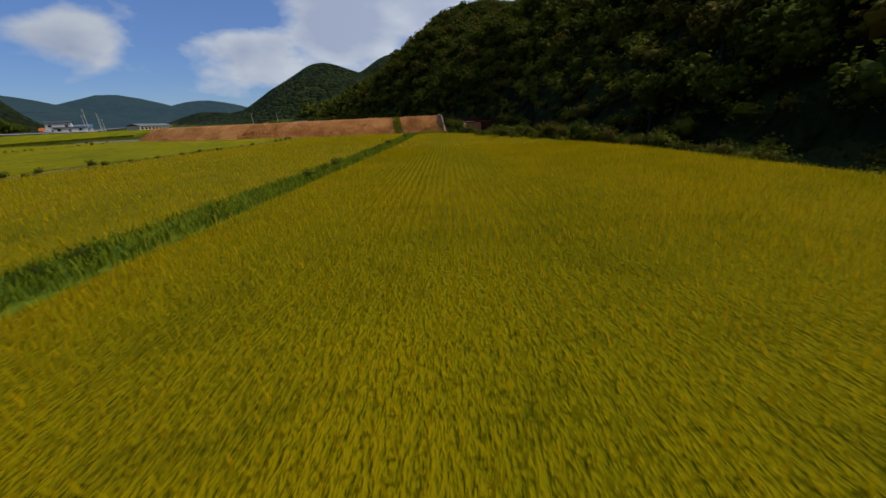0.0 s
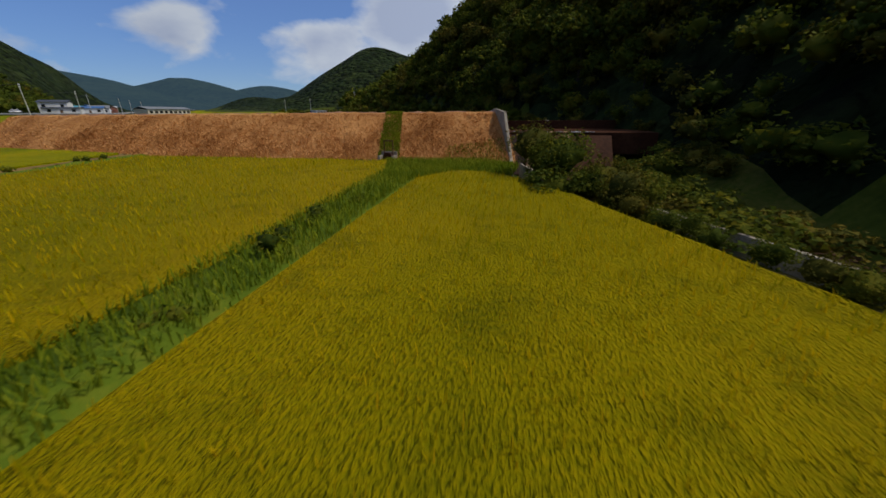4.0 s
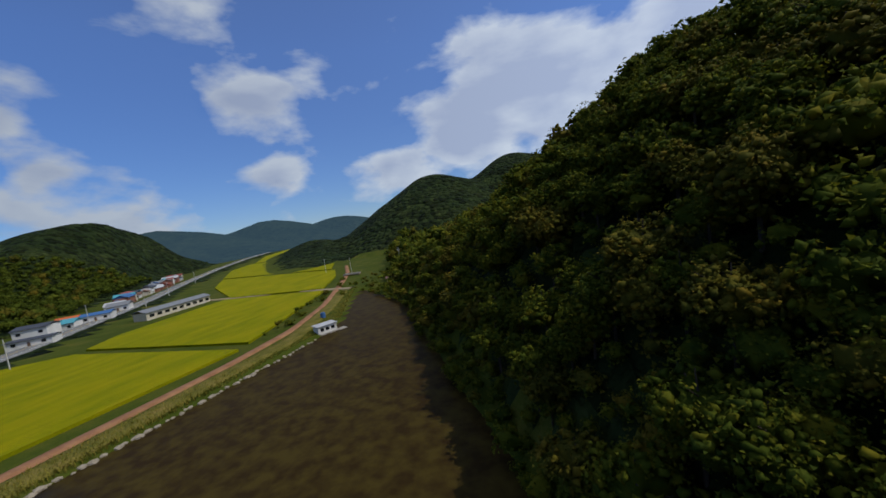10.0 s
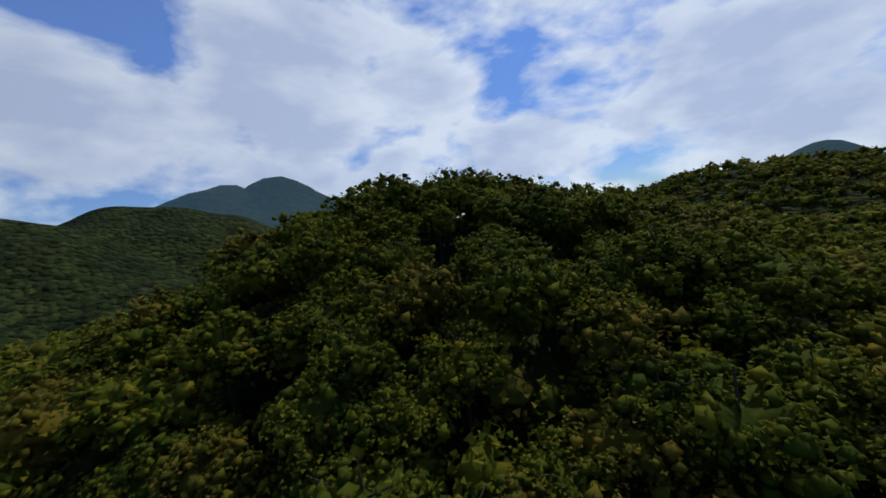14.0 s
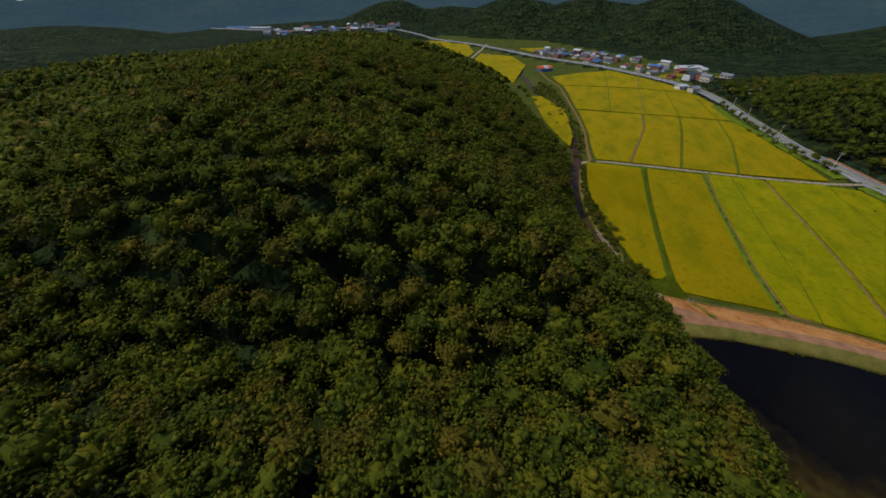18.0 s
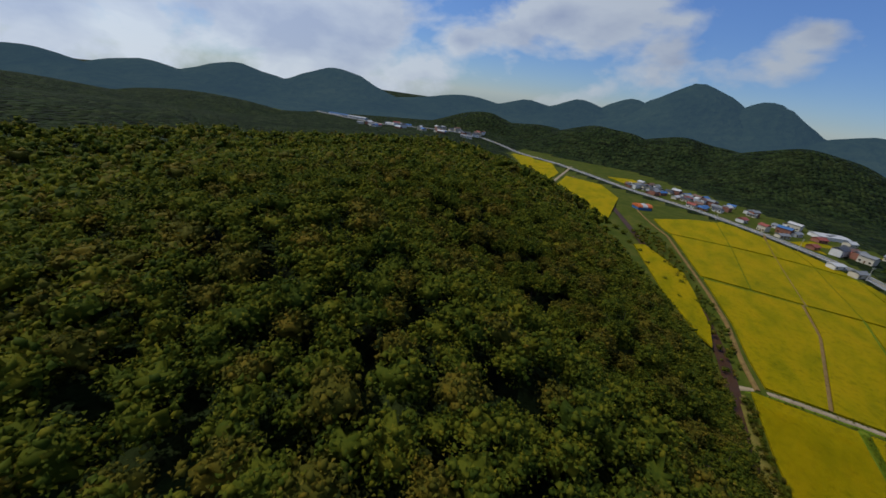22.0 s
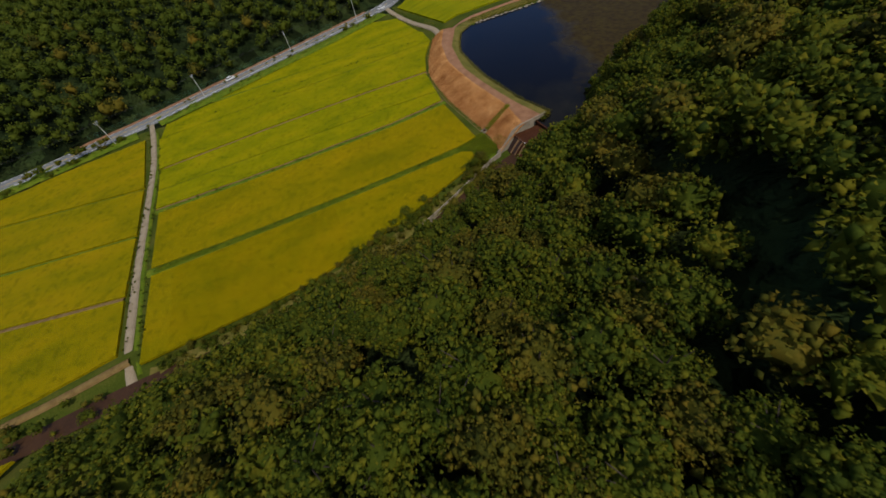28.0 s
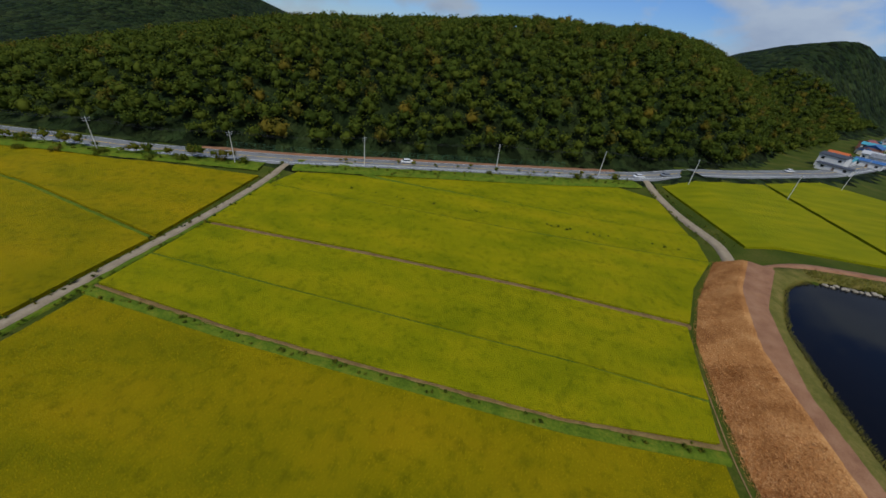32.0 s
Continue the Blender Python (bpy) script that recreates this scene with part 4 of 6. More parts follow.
SPINE = [(36, 140), (18, 176), (22, 196), (45, 214), (70, 214), (88, 190), (112, 150), (140, 98), (134, 72), (100, 72), (66, 84)]  # spine of the hill's crown
CLOSE_A = [(22, 172), (20, 184), (26, 202), (44, 218), (64, 224)]      # shoulder over the reservoir
CLOSE_C = [(50, 134), (40, 146), (36, 162)]                            # shore beside the spillway
CLOSE_D = [(84, 196), (110, 155), (130, 116), (138, 96)]              # ridge under the way south
CLOSE_B = [(132, 66), (112, 70), (92, 75), (76, 80)]                  # slope above the creek
st = canopy(-140, 420, -330, 460, 4.7, 11)
ok = wooded_east(st[0], st[1])
st = tuple(a[ok] for a in st)
dist = along(SPINE, st[0], st[1])[0]
low = (st[1] > 70) & (st[1] < 131)      # young trees along the creek
st[3][low] *= 0.45 + 0.55 * smooth(2, 15, 0.86 * (st[0][low] - foot_x(st[1][low])))
close = np.minimum(along(CLOSE_A, st[0], st[1])[0], along(CLOSE_B, st[0], st[1])[0])
close = np.minimum(close, along(CLOSE_C, st[0], st[1])[0] + 2)
order = np.argsort(close)
near = np.zeros(len(dist), bool)
near[order[:300]] = True
mid = ~near & ((close < 42) | (along(CLOSE_D, st[0], st[1])[0] < 36))
far1 = ~near & ~mid & (dist < 75)
thin = np.random.default_rng(6).random(len(dist))
st[3][(dist > 170) & ~near] *= 1.5
far2 = ~near & ~mid & ~far1 & ((dist < 170) | (thin < 0.28)) & (dist < 300)
pick = lambda m: tuple(a[m] for a in st)
woods("woodland", pick(mid), crowns(760, 0.06, 40, cuts=2), "dense green broadleaf trees on the hill")
woods("woodland", pick(far1), crowns(400, 0.085, 60, cuts=2, share=0.5, cap=0.13), "dense green broadleaf trees on the hill")
woods("woodland", pick(far2), crowns(56, 0.2, 80, cuts=1, share=0.43, cap=0.3), "dense green broadleaf trees on the hill")

bx, by, bt, bs, bk = canopy(-400, -10, -190, 470, 5.8, 12)
d, side = along(ROAD, bx, by)
ok = (side < 0) & (d > 9.6) & (d < 165) & (ground(bx, by) > field_level(bx, by) + 1.3) | (inside([(-138, 160), (-158, 186), (-280, 306), (-330, 330), (-260, 230), (-200, 170)], bx, by) > 0) & (np.random.default_rng(4).random(bx.size) < 0.45)
woods("woodland", tuple(a[ok] for a in (bx, by, bt, bs * 1.12, bk)), crowns(150, 0.125, 100, cuts=1, share=0.5, cap=0.15), "dense dark green trees on the hill beyond the road", [M_LEAF_DARK] * 5 + [M_LEAF_OLD])

# low growth that closes the foot of the slope
ux, uy, ut, us, uk = canopy(-80, 140, -60, 330, 3.5, 14)
sl = 0.86 * (ux - foot_x(uy))
ok = (sl > np.where((uy > 74) & (uy < 130), -1.0, -4.5)) & (sl < np.where(uy > 110, 42, 12)) & (inside(POND, ux, uy) < np.where(ux > -30, 2.3, 0.5)) & (along(CREEK, ux, uy)[0] > 3.2) & ~((uy > 108) & (uy < 130) & (ux < 53))
us = us * np.random.default_rng(2).uniform(0.4, 0.7, us.size)
under = (ux, uy, ut, us, np.minimum(uk, 5))
by_shore = along([(52, 133), (42, 143), (36, 158), (31, 172)], ux, uy)[0] < 11
woods("undergrowth", tuple(a[ok & ~by_shore] for a in under), crowns(160, 0.11, 120, cuts=1, share=0.3), "tangled green shrubs at the hill's foot")
woods("undergrowth", tuple(a[ok & by_shore] for a in under), crowns(700, 0.055, 120, cuts=2, share=0.35), "tangled green shrubs at the hill's foot")
# bushes that hang over the water's edge
sx, sy, tn, sz, kd = canopy(-60, 68, 126, 300, 2.3, 15)
edge = inside(POND, sx, sy)
ok = (edge > np.where(sy < 190, -11, -6)) & (edge < 2.2) & (sx > foot_x(sy) - 14) & (sy > 133) & ((sx > 30) | (sy > 150))
sz = sz * np.clip(0.34 - 0.028 * np.minimum(edge, 0), 0.3, 0.62) * np.where(sy < 190, 1.15, 1.0)
front = ok & (sy < 190)
woods("undergrowth", (sx[front], sy[front], tn[front], sz[front], kd[front]), crowns(800, 0.05, 130, cuts=2, share=0.35), "dense bushes hanging over the water's edge")
ok &= ~front
woods("undergrowth", (sx[ok], sy[ok], tn[ok], sz[ok], kd[ok]), crowns(220, 0.1, 130, cuts=1, share=0.35), "dense bushes hanging over the water's edge")

# shrubs along the creek between field and wall
BANK = [(61.4, 14), (61.1, 42), (59.9, 53), (57.2, 64), (54.2, 76), (49.6, 88.5), (45.8, 98), (43.2, 105), (44.5, 107.5), (51, 93.5), (55.5, 83), (59.5, 72), (62.5, 60), (63.6, 40), (63.6, 14)]
xy = scatter(BANK, 1.45, 1.45, 0.3, 8)
rg = np.random.default_rng(9)
k = len(xy)
big = np.clip((xy[:, 1] - 40) / 60, 0, 1)
bank = (xy[:, 0], xy[:, 1], rg.uniform(0, 6.28, k), (rg.uniform(0.22, 0.36, k) + 0.2 * big * rg.uniform(0.3, 1, k)) * np.where(xy[:, 1] > 97, 1.3, 1 - 0.4 * smooth(84, 88, xy[:, 1])), rg.choice([0, 1, 2, 3, 4, 5], k))
for near_dam, shapes in ((True, crowns(1500, 0.04, 140, cuts=2, share=0.12, cap=0.07)), (False, crowns(420, 0.075, 140, cuts=1, share=0.15, cap=0.08))):
    ok = (xy[:, 1] > 76) == near_dam
    woods("shrubs", tuple(a[ok] for a in bank), shapes, "tangled green and olive shrubs along the creek")

# tufts and low weeds on the dykes and beside the tracks
LINES = [DYKE_B, DYKE_A, [(60, 12.9), (30, 11.6), (-27, 11.1), (-55, 8.2)], [(60, 9.6), (30, 8.4), (-27, 7.7), (-55, 4.6)], [(-110, 134.4), (-82, 135.8), (-60, 140.5)], [(-110, 129.6), (-82, 131.2), (-60, 134.8)], [(-53.6, 14), (-54.4, 64), (-54, 128)]]
spots = []
for line in LINES:
    p = np.array(line, float)
    for a, b in zip(p, p[1:]):
        m = max(2, int(np.hypot(*(b - a)) / 0.9))
        spots.append(a + (b - a) * rg.uniform(0, 1, (m, 1)) + rg.normal(0, 0.4, (m, 2)))
xy = np.concatenate(spots)
k = len(xy)
woods("weed_tufts", (xy[:, 0], xy[:, 1], rg.uniform(0, 6.28, k), rg.uniform(0.05, 0.15, k) * rg.uniform(0.6, 1.3, k), rg.choice([0, 1, 2, 4], k)), crowns(70, 0.14, 185, cuts=1, share=0.0), "low green weed tufts on the dykes and verges")

# scrub along the lower creek
xy = np.concatenate([scatter([(62, 6), (62, -10), (64, -36), (69, -66), (76, -96), (84, -130), (90, -158), (110, -160), (98, -122), (84, -84), (75, -58), (70, -30), (68, -10), (68, 6)], 3.0, 3.0, 0.35, 28)])
k = len(xy)
woods("shrubs", (xy[:, 0], xy[:, 1], rg.uniform(0, 6.28, k), rg.uniform(0.25, 0.6, k), rg.choice([0, 1, 2, 3, 5], k)), crowns(140, 0.12, 180, cuts=1), "tangled green scrub over the creek")

# shrubs on the verge between the road and the rice
VERGE = [(-40, -128), (-40.5, -98), (-47, -42), (-60, -2), (-56, -2), (-43.5, -50), (-37, -98), (-36, -128)]
xy = np.concatenate([scatter(VERGE, 2.6, 2.6, 0.35, 18), scatter([(-72, 14), (-76, 26), (-97, 80), (-113, 124), (-109, 124), (-93, 80), (-73, 26), (-69, 14)], 4.2, 4.2, 0.4, 19)])
k = len(xy)
woods("shrubs", (xy[:, 0], xy[:, 1], rg.uniform(0, 6.28, k), rg.uniform(0.25, 0.75, k) * np.where(xy[:, 1] > 10, 0.5, 1), rg.choice([0, 1, 2, 3, 4], k)), crowns(140, 0.12, 160, cuts=1), "dark green shrubs on the road's verge")

p = np.concatenate([scatter([(-71, 12), (-73, 20), (-92, 66), (-111, 112), (-117, 128), (-104, 128), (-99, 112), (-79, 66), (-66, 30), (-61, 12)], 1.5, 1.5, 0.4, 29), scatter([(-44, -128), (-44.5, -98), (-51, -42), (-64, -2), (-54, -2), (-44, -42), (-39, -98), (-38, -128)], 1.5, 1.5, 0.4, 30)])
p = p[along(ROAD, p[:, 0], p[:, 1])[0] > 5.4]
k = len(p)
woods("weed_tufts", (p[:, 0], p[:, 1], rg.uniform(0, 6.28, k), rg.uniform(0.06, 0.16, k) * rg.uniform(0.6, 1.4, k), rg.choice([0, 1, 2, 4], k)), crowns(60, 0.15, 186, cuts=1, share=0.0), "rank green weeds on the road's verge")

# trees close under the flight, each of its own
SHAPES = crowns(3400, 0.038, 20, cuts=2)
CROWN_ME = [mesh_from("crown", v, f, LEAVES[k]) for k, (v, f) in enumerate(SHAPES)]
TRUNK_ME = [trunk_mesh(HEIGHT, np.random.default_rng(k)) for k in range(3)]
LABELS = ["leafy deep green broadleaf tree on the hillside", "leafy green broadleaf tree with yellowish top", "rounded green broadleaf tree on the slope", "olive-brown broadleaf tree turning colour", "leafy green oak-like tree on the ridge", "dull olive broadleaf tree on the slope"]
x, y, turn, size, kind = pick(near)
z = rough_ground(x, y)
protos = {}
for i in range(len(x)):
    k = int(kind[i])
    m = pose(x[i], y[i], z[i], 0, 0, math.degrees(turn[i]))
    if k not in protos:
        tree = tagged(new("tree"), LABELS[k], "tree", "trees on the hill")
        part("trunk", TRUNK_ME[k % 3], tree)
        part("crown", CROWN_ME[k], tree)
        protos[k] = tree
        tree.matrix_basis = m
        tree.scale = (1, 1, 1)
    else:
        tree = copy_thing(protos[k], m)
    tree.scale = (size[i],) * 3


# ---- spillway ----
M_STREAK = material("pale_streaked_concrete", [(0.16, 0.085, 0.032), (0.30, 0.18, 0.075)], 0.6, 5, 0.6, 0.3, 0.03)
M_FOAM = material("white_water", [(0.16, 0.14, 0.13), (0.55, 0.55, 0.56)], 1.5, 9, 0.3, 0.5, 0.05)
M_SHEET = material("thin_water", [(0.028, 0.016, 0.012), (0.062, 0.040, 0.034)], 0.6, 6, 0.6, 0.2, 0.03, spec=0.06)


def prism(bm, pts, lo, thick):
    """A wall whose top follows 3D points, of even thickness, down to the level lo."""
    n = len(pts)
    p = np.array(pts, float)
    d = np.gradient(p[:, :2], axis=0)
    d /= np.linalg.norm(d, axis=1)[:, None]
    off = np.stack([d[:, 1], -d[:, 0]], 1) * thick / 2
    rows = []
    for i in range(n):
        a, b = p[i, :2] + off[i], p[i, :2] - off[i]
        rows.append([bm.verts.new((*a, lo)), bm.verts.new((*a, p[i, 2])), bm.verts.new((*b, p[i, 2])), bm.verts.new((*b, lo))])
    for r, s in zip(rows, rows[1:]):
        for k in range(3):
            bm.faces.new((r[k], s[k], s[k + 1], r[k + 1]))
    bm.faces.new(rows[0])
    bm.faces.new(rows[-1][::-1])
    bmesh.ops.recalc_face_normals(bm, faces=bm.faces[:])


spill = tagged(new("spillway"), "brown water-stained concrete spillway beside the dam", "spillway")
bm = bmesh.new()
prism(bm, [(42.6, 110.6, 0.1), (42.5, 112.2, 0.5), (41.75, 116.2, 4.25), (40.95, 119.2, 4.55), (40.75, 122.5, 4.6), (39.9, 127.0, 4.35), (39.1, 129.8, 3.9)], -1.6, 0.28)
bmesh.ops.bevel(bm, geom=bm.edges[:], offset=0.04, segments=1, affect="EDGES")
part("side_wall", bm_mesh("side_wall", bm, M_WALL), spill, "pale weathered concrete side wall")
bm = bmesh.new()
box(bm, 41.5, 116.6, 0.5, 55.5, 129.5, 2.4)
part("apron", bm_mesh("apron", bm, M_CONC_OLD), spill, "wet brown concrete apron")
bm = bmesh.new()
prism(bm, [(40.8, 125.0, 3.3), (48, 125.2, 3.3), (57, 125.4, 3.32)], 1.5, 0.45)
part("upper_weir", bm_mesh("upper_weir", bm, M_CONC_OLD), spill, "low dark weir wall")


def slope_slab(x0, x1, lift, mat, name, label, seed=0):
    bm = bmesh.new()
    rng = np.random.default_rng(seed)
    rows = []
    for k in range(9):
        t = k / 8
        y, z = 116.9 - 3.0 * t, 2.45 - 3.6 * t ** 1.1
        w = 0.05 * math.sin(k * 0.9 + seed) * (lift > 0.02)
        rows.append([bm.verts.new((x, y, z + d)) for x, d in ((x0 + w, -0.5), (x0 + w, lift), ((x0 + x1) / 2 + w, lift + 0.02 * rng.random()), (x1 + w, lift), (x1 + w, -0.5))])
    for r, s in zip(rows, rows[1:]):
        for q in range(4):
            bm.faces.new((r[q], r[q + 1], s[q + 1], s[q]))
    bmesh.ops.recalc_face_normals(bm, faces=bm.faces[:])
    part(name, bm_mesh(name, bm, mat), spill, label)


slope_slab(42.4, 51.5, 0.0, M_CONC_OLD, "chute", "steep brown stained chute")
for k, (a, b) in enumerate(((44.0, 44.6), (45.9, 46.3), (47.2, 47.8))):
    slope_slab(a, b, 0.06, M_STREAK, "streak", "pale dry concrete rib", k)
for k, (a, b) in enumerate(((42.5, 43.9), (44.8, 45.8))):
    slope_slab(a, b, 0.045, M_SHEET, "water_sheet", "thin sheet of falling water", k + 5)
for a, b in ((42.6, 43.4), (44.8, 45.8), (46.6, 47.2), (48.0, 50.0)):
    bm = bmesh.new()
    box(bm, a, 116.84, 2.40, b, 116.96, 2.47)
    bmesh.ops.subdivide_edges(bm, edges=bm.edges[:], cuts=2, use_grid_fill=True)
    for v in bm.verts:
        v.co += Vector((RNG.normal(0, 0.05), RNG.normal(0, 0.02), RNG.normal(0, 0.015)))
    part("foam", bm_mesh("foam", bm, M_FOAM), spill, "white water breaking over the sill")

bm = bmesh.new()
prism(bm, [(43.3, 111.2, 0.2), (44.8, 106.5, 0.0), (51.6, 92.5, -0.1), (55.3, 84, -0.1), (57.6, 78, -0.15)], -2.2, 0.22)
tagged(new("retaining_wall", bm_mesh("retaining_wall", bm, M_WALL)), "low pale concrete retaining wall along the creek", "wall", kind="structure")

# toe drain and its headwall
tl = resample([(30.6, 111.9), (6.5, 111.7), (-17, 114.3), (-31, 119.8), (-52, 131.2)], 60)
bm = bmesh.new()
prism(bm, [(x, y, 0.16) for x, y in tl], -0.5, 0.16)
tagged(new("toe_drain", bm_mesh("toe_drain", bm, M_STREAK)), "narrow concrete kerb of the drain at the dam's toe", "drain", kind="structure")
hw = tagged(new("headwall"), "small concrete outlet headwall with a rusty gate", "headwall")
bm = bmesh.new()
box(bm, 30.6, 111.9, -0.3, 30.8, 113.0, 0.6)
box(bm, 31.9, 111.9, -0.3, 32.1, 113.0, 0.6)
box(bm, 30.6, 113.0, -0.3, 32.1, 113.2, 0.9)
part("box", bm_mesh("box", bm, M_WALL), hw)
M_RUST = material("rusty_steel", [(0.10, 0.045, 0.02), (0.2, 0.1, 0.05)], 2, 12, 0.7, 0.3, 0.02, metal=0.5)
bm = bmesh.new()
bmesh.ops.create_cone(bm, cap_ends=True, segments=16, radius1=0.4, radius2=0.4, depth=0.5, matrix=pose(31.3, 112.8, 0.45, 90))
part("pipe", bm_mesh("pipe", bm, M_CONC_OLD), hw, "dark round pipe mouth")
bm = bmesh.new()
for o in (30.95, 31.75):
    box(bm, o - 0.04, 112.9, 0.5, o + 0.04, 112.98, 1.9)
box(bm, 30.9, 112.9, 1.8, 31.8, 112.98, 1.9)
part("gate_frame", bm_mesh("gate_frame", bm, M_RUST), hw, "thin rusty gate frame")

# ---- green patches on and round the dam ----
def tuft_patch(poly, z_of, height, width, step, mat, label, seed):
    xy = scatter(poly, step, step, 0.3, seed)
    tagged(new("weeds", blades("weeds", xy, z_of(xy[:, 0], xy[:, 1]), height, width, 3, step * 0.4, height * 0.5, mat, seed)), label, "weeds", kind="stuff")


def face_z(x, y):
    lo = np.interp(-x, [-43, -30, -6.5, 17, 31, 52], [111.5, 112.5, 112.4, 115, 120.5, 132])
    hi = np.interp(-x, [-42, -28, -6.7, 14.5, 33, 48], [119.4, 122.2, 121.6, 122.6, 128.2, 136.4])
    return np.clip((y - lo) / (hi - lo), 0, 1) * 4.15


tuft_patch([(30.1, 113.0), (32.4, 113.0), (30.2, 123.3), (28.0, 123.3)], face_z, 0.26, 0.028, 0.10, M_GRASS_BLADE, "green weeds up the dam's slope", 31)
tuft_patch([(31.5, 105), (33.4, 102.5), (36.5, 101.4), (38.6, 104.2), (42.5, 104), (43.3, 110), (40, 112.2), (31.5, 112)], lambda x, y: np.full(x.shape, 0.15), 0.46, 0.016, 0.17, M_GRASS_BLADE, "lush green weeds at the dam's foot", 32)
tuft_patch([(36.5, 112.3), (42.2, 112), (41.8, 115.4), (36.5, 114.6)], face_z, 0.22, 0.022, 0.22, M_GRASS_BLADE, "green weeds among stones", 33)
tuft_patch([(31.4, 14), (34.2, 14), (35.4, 36), (36.2, 56), (36.6, 80), (36.6, 104), (33.6, 105), (34.2, 80), (33.8, 56), (33.0, 36)], lambda x, y: np.full(x.shape, 0.4), 0.34, 0.017, 0.2, M_GRASS_BLADE, "tall green grass on the dyke", 34)
edge_in, edge_out = resample(BACK, 60), resample(EDGE, 60)
tuft_patch([tuple(p) for p in edge_in * 0.45 + edge_out * 0.55] + [tuple(p) for p in edge_out[::-1]], lambda x, y: np.full(x.shape, 3.25), 0.5, 0.022, 0.28, M_REED, "green reeds along the waterline", 35)
tuft_patch([(-45, 150), (-50, 150), (-51, 200), (-51, 224), (-53, 243), (-62, 266), (-80, 300), (-74, 308), (-59, 280), (-47, 258), (-44, 240), (-44, 200)], lambda x, y: np.full(x.shape, 3.5), 0.9, 0.06, 0.5, M_REED, "olive reeds along the reservoir bank", 36)


# ---- bushes ----
def bush_mesh(seed, count=1300, size=0.055, mat=M_LEAF):
    rng = np.random.default_rng(seed)
    v, f = leaf_shell(count, size, 16, rng, 0.75, share=0.15, cap=0.06)
    cv, cf = core(rng)
    v, f = np.concatenate([v, cv * 0.9]), np.concatenate([f, cf + len(v)])
    return mesh_from("bush", v + [0, 0, 0.35], f, mat)


BUSH_ME = [bush_mesh(200, mat=M_LEAF), bush_mesh(201, mat=M_LEAF_OLD), bush_mesh(202, 1500, 0.048, M_LEAF)]
BUSHES = [(49.5, 100, 2.8, 1), (51.5, 96, 3.0, 0), (47.5, 103, 2.4, 1), (53.5, 91, 2.8, 1), (50.5, 104.5, 2.6, 2), (46.2, 107, 1.9, 1), (55.5, 88, 2.6, 0), (51.8, 78, 2.4, 0), (54.8, 70, 1.7, 0), (53, 74, 1.6, 2), (58.5, 60, 1.4, 1), (60.5, 50, 1.2, 0), (61.5, 42, 1.1, 2), (61.8, 33, 1.2, 1), (62.4, 26, 1.1, 0), (49.5, 84, 1.9, 2), (63, 18, 1.3, 0), (44.6, 100, 2.3, 0), (56.5, 65, 1.4, 2), (45.2, 103.5, 1.6, 2), (43.8, 106, 1.3, 0), (50, 99, 2.4, 1), (53, 103, 2.6, 0), (55, 97, 2.6, 1), (52, 108, 2.0, 0), (57.5, 91, 2.4, 0), (56, 110, 2.4, 1), (60.5, 56, 1.3, 2), (59.5, 67, 1.3, 0), (61.3, 38, 1.0, 0), (54, 110, 1.8, 0), (56, 107, 2.0, 1), (53.4, 106, 1.6, 2), (55, 113, 1.9, 0), (57.4, 115.5, 2.2, 1), (54.3, 117.5, 1.6, 2), (58.5, 104, 2.2, 0), (52.6, 112.4, 1.3, 0), (52.4, 115.2, 1.3, 2), (58, 110, 2.3, 0), (55.6, 121, 1.5, 1),
          (47.8, 104.2, 2.1, 2), (49.0, 101.2, 1.6, 0), (46.2, 106.4, 1.3, 1), (50.6, 98.4, 1.2, 1), (39.9, 129.5, 1.5, 1), (41.2, 127.2, 1.1, 0), (49.5, 127.4, 0.9, 2), (27, 129.3, 0.6, 2), (13, 129.2, 0.7, 0), (10.5, 129.2, 0.6, 2), (30, 129.7, 0.55, 0),
          (-44, -44, 2.4, 0), (-47, -30, 2.2, 2), (-50, -22, 2.6, 0), (-55, -12, 2.0, 1), (-57, -6, 2.2, 0), (-88, 70, 1.6, 0), (-101, 103, 2.4, 0), (-104, 108, 2.0, 2), (-108, 118, 2.6, 0), (-41, -56, 2.2, 1), (-38, -66, 2.0, 0),
          (-46, 12, 1.0, 0), (2, 13, 1.0, 2), (-62, 4, 1.0, 0), (-62, 252, 2.2, 0), (-66, 262, 2.0, 2), (-74, 284, 2.4, 0), (-82, 296, 2.6, 1), (-70, 292, 2.2, 0), (-60, 300, 2.8, 0), (-48, 300, 3.0, 2), (-85, 312, 2.4, 0), (-96, 330, 2.6, 2), (-66, 310, 2.6, 1),
          (66, 2, 1.8, 0), (70, -14, 1.6, 1), (74, -30, 1.8, 0), (80, -48, 1.7, 2), (86, -66, 1.8, 0), (95, -84, 2.0, 1), (100, -104, 2.2, 0), (107, -118, 2.8, 2), (112, -136, 3.2, 0), (118, -146, 3.4, 0), (96, -156, 2.4, 2), (102, -170, 2.6, 0)]
for i, (x, y, r, k) in enumerate(BUSHES):
    b = tagged(new("bush", BUSH_ME[k]), ("rounded green bush beside the water", "olive-brown scrubby bush on the bank", "bright green leafy bush")[k], "bush", "bushes")
    z = 3.2 if 125 < y < 131 and x < 45 else float(ground(np.array(x), np.array(y)))
    b.matrix_basis = pose(x, y, z - 0.1, 0, 0, i * 67)
    b.scale = (r * 1.05, r * 1.05, r)

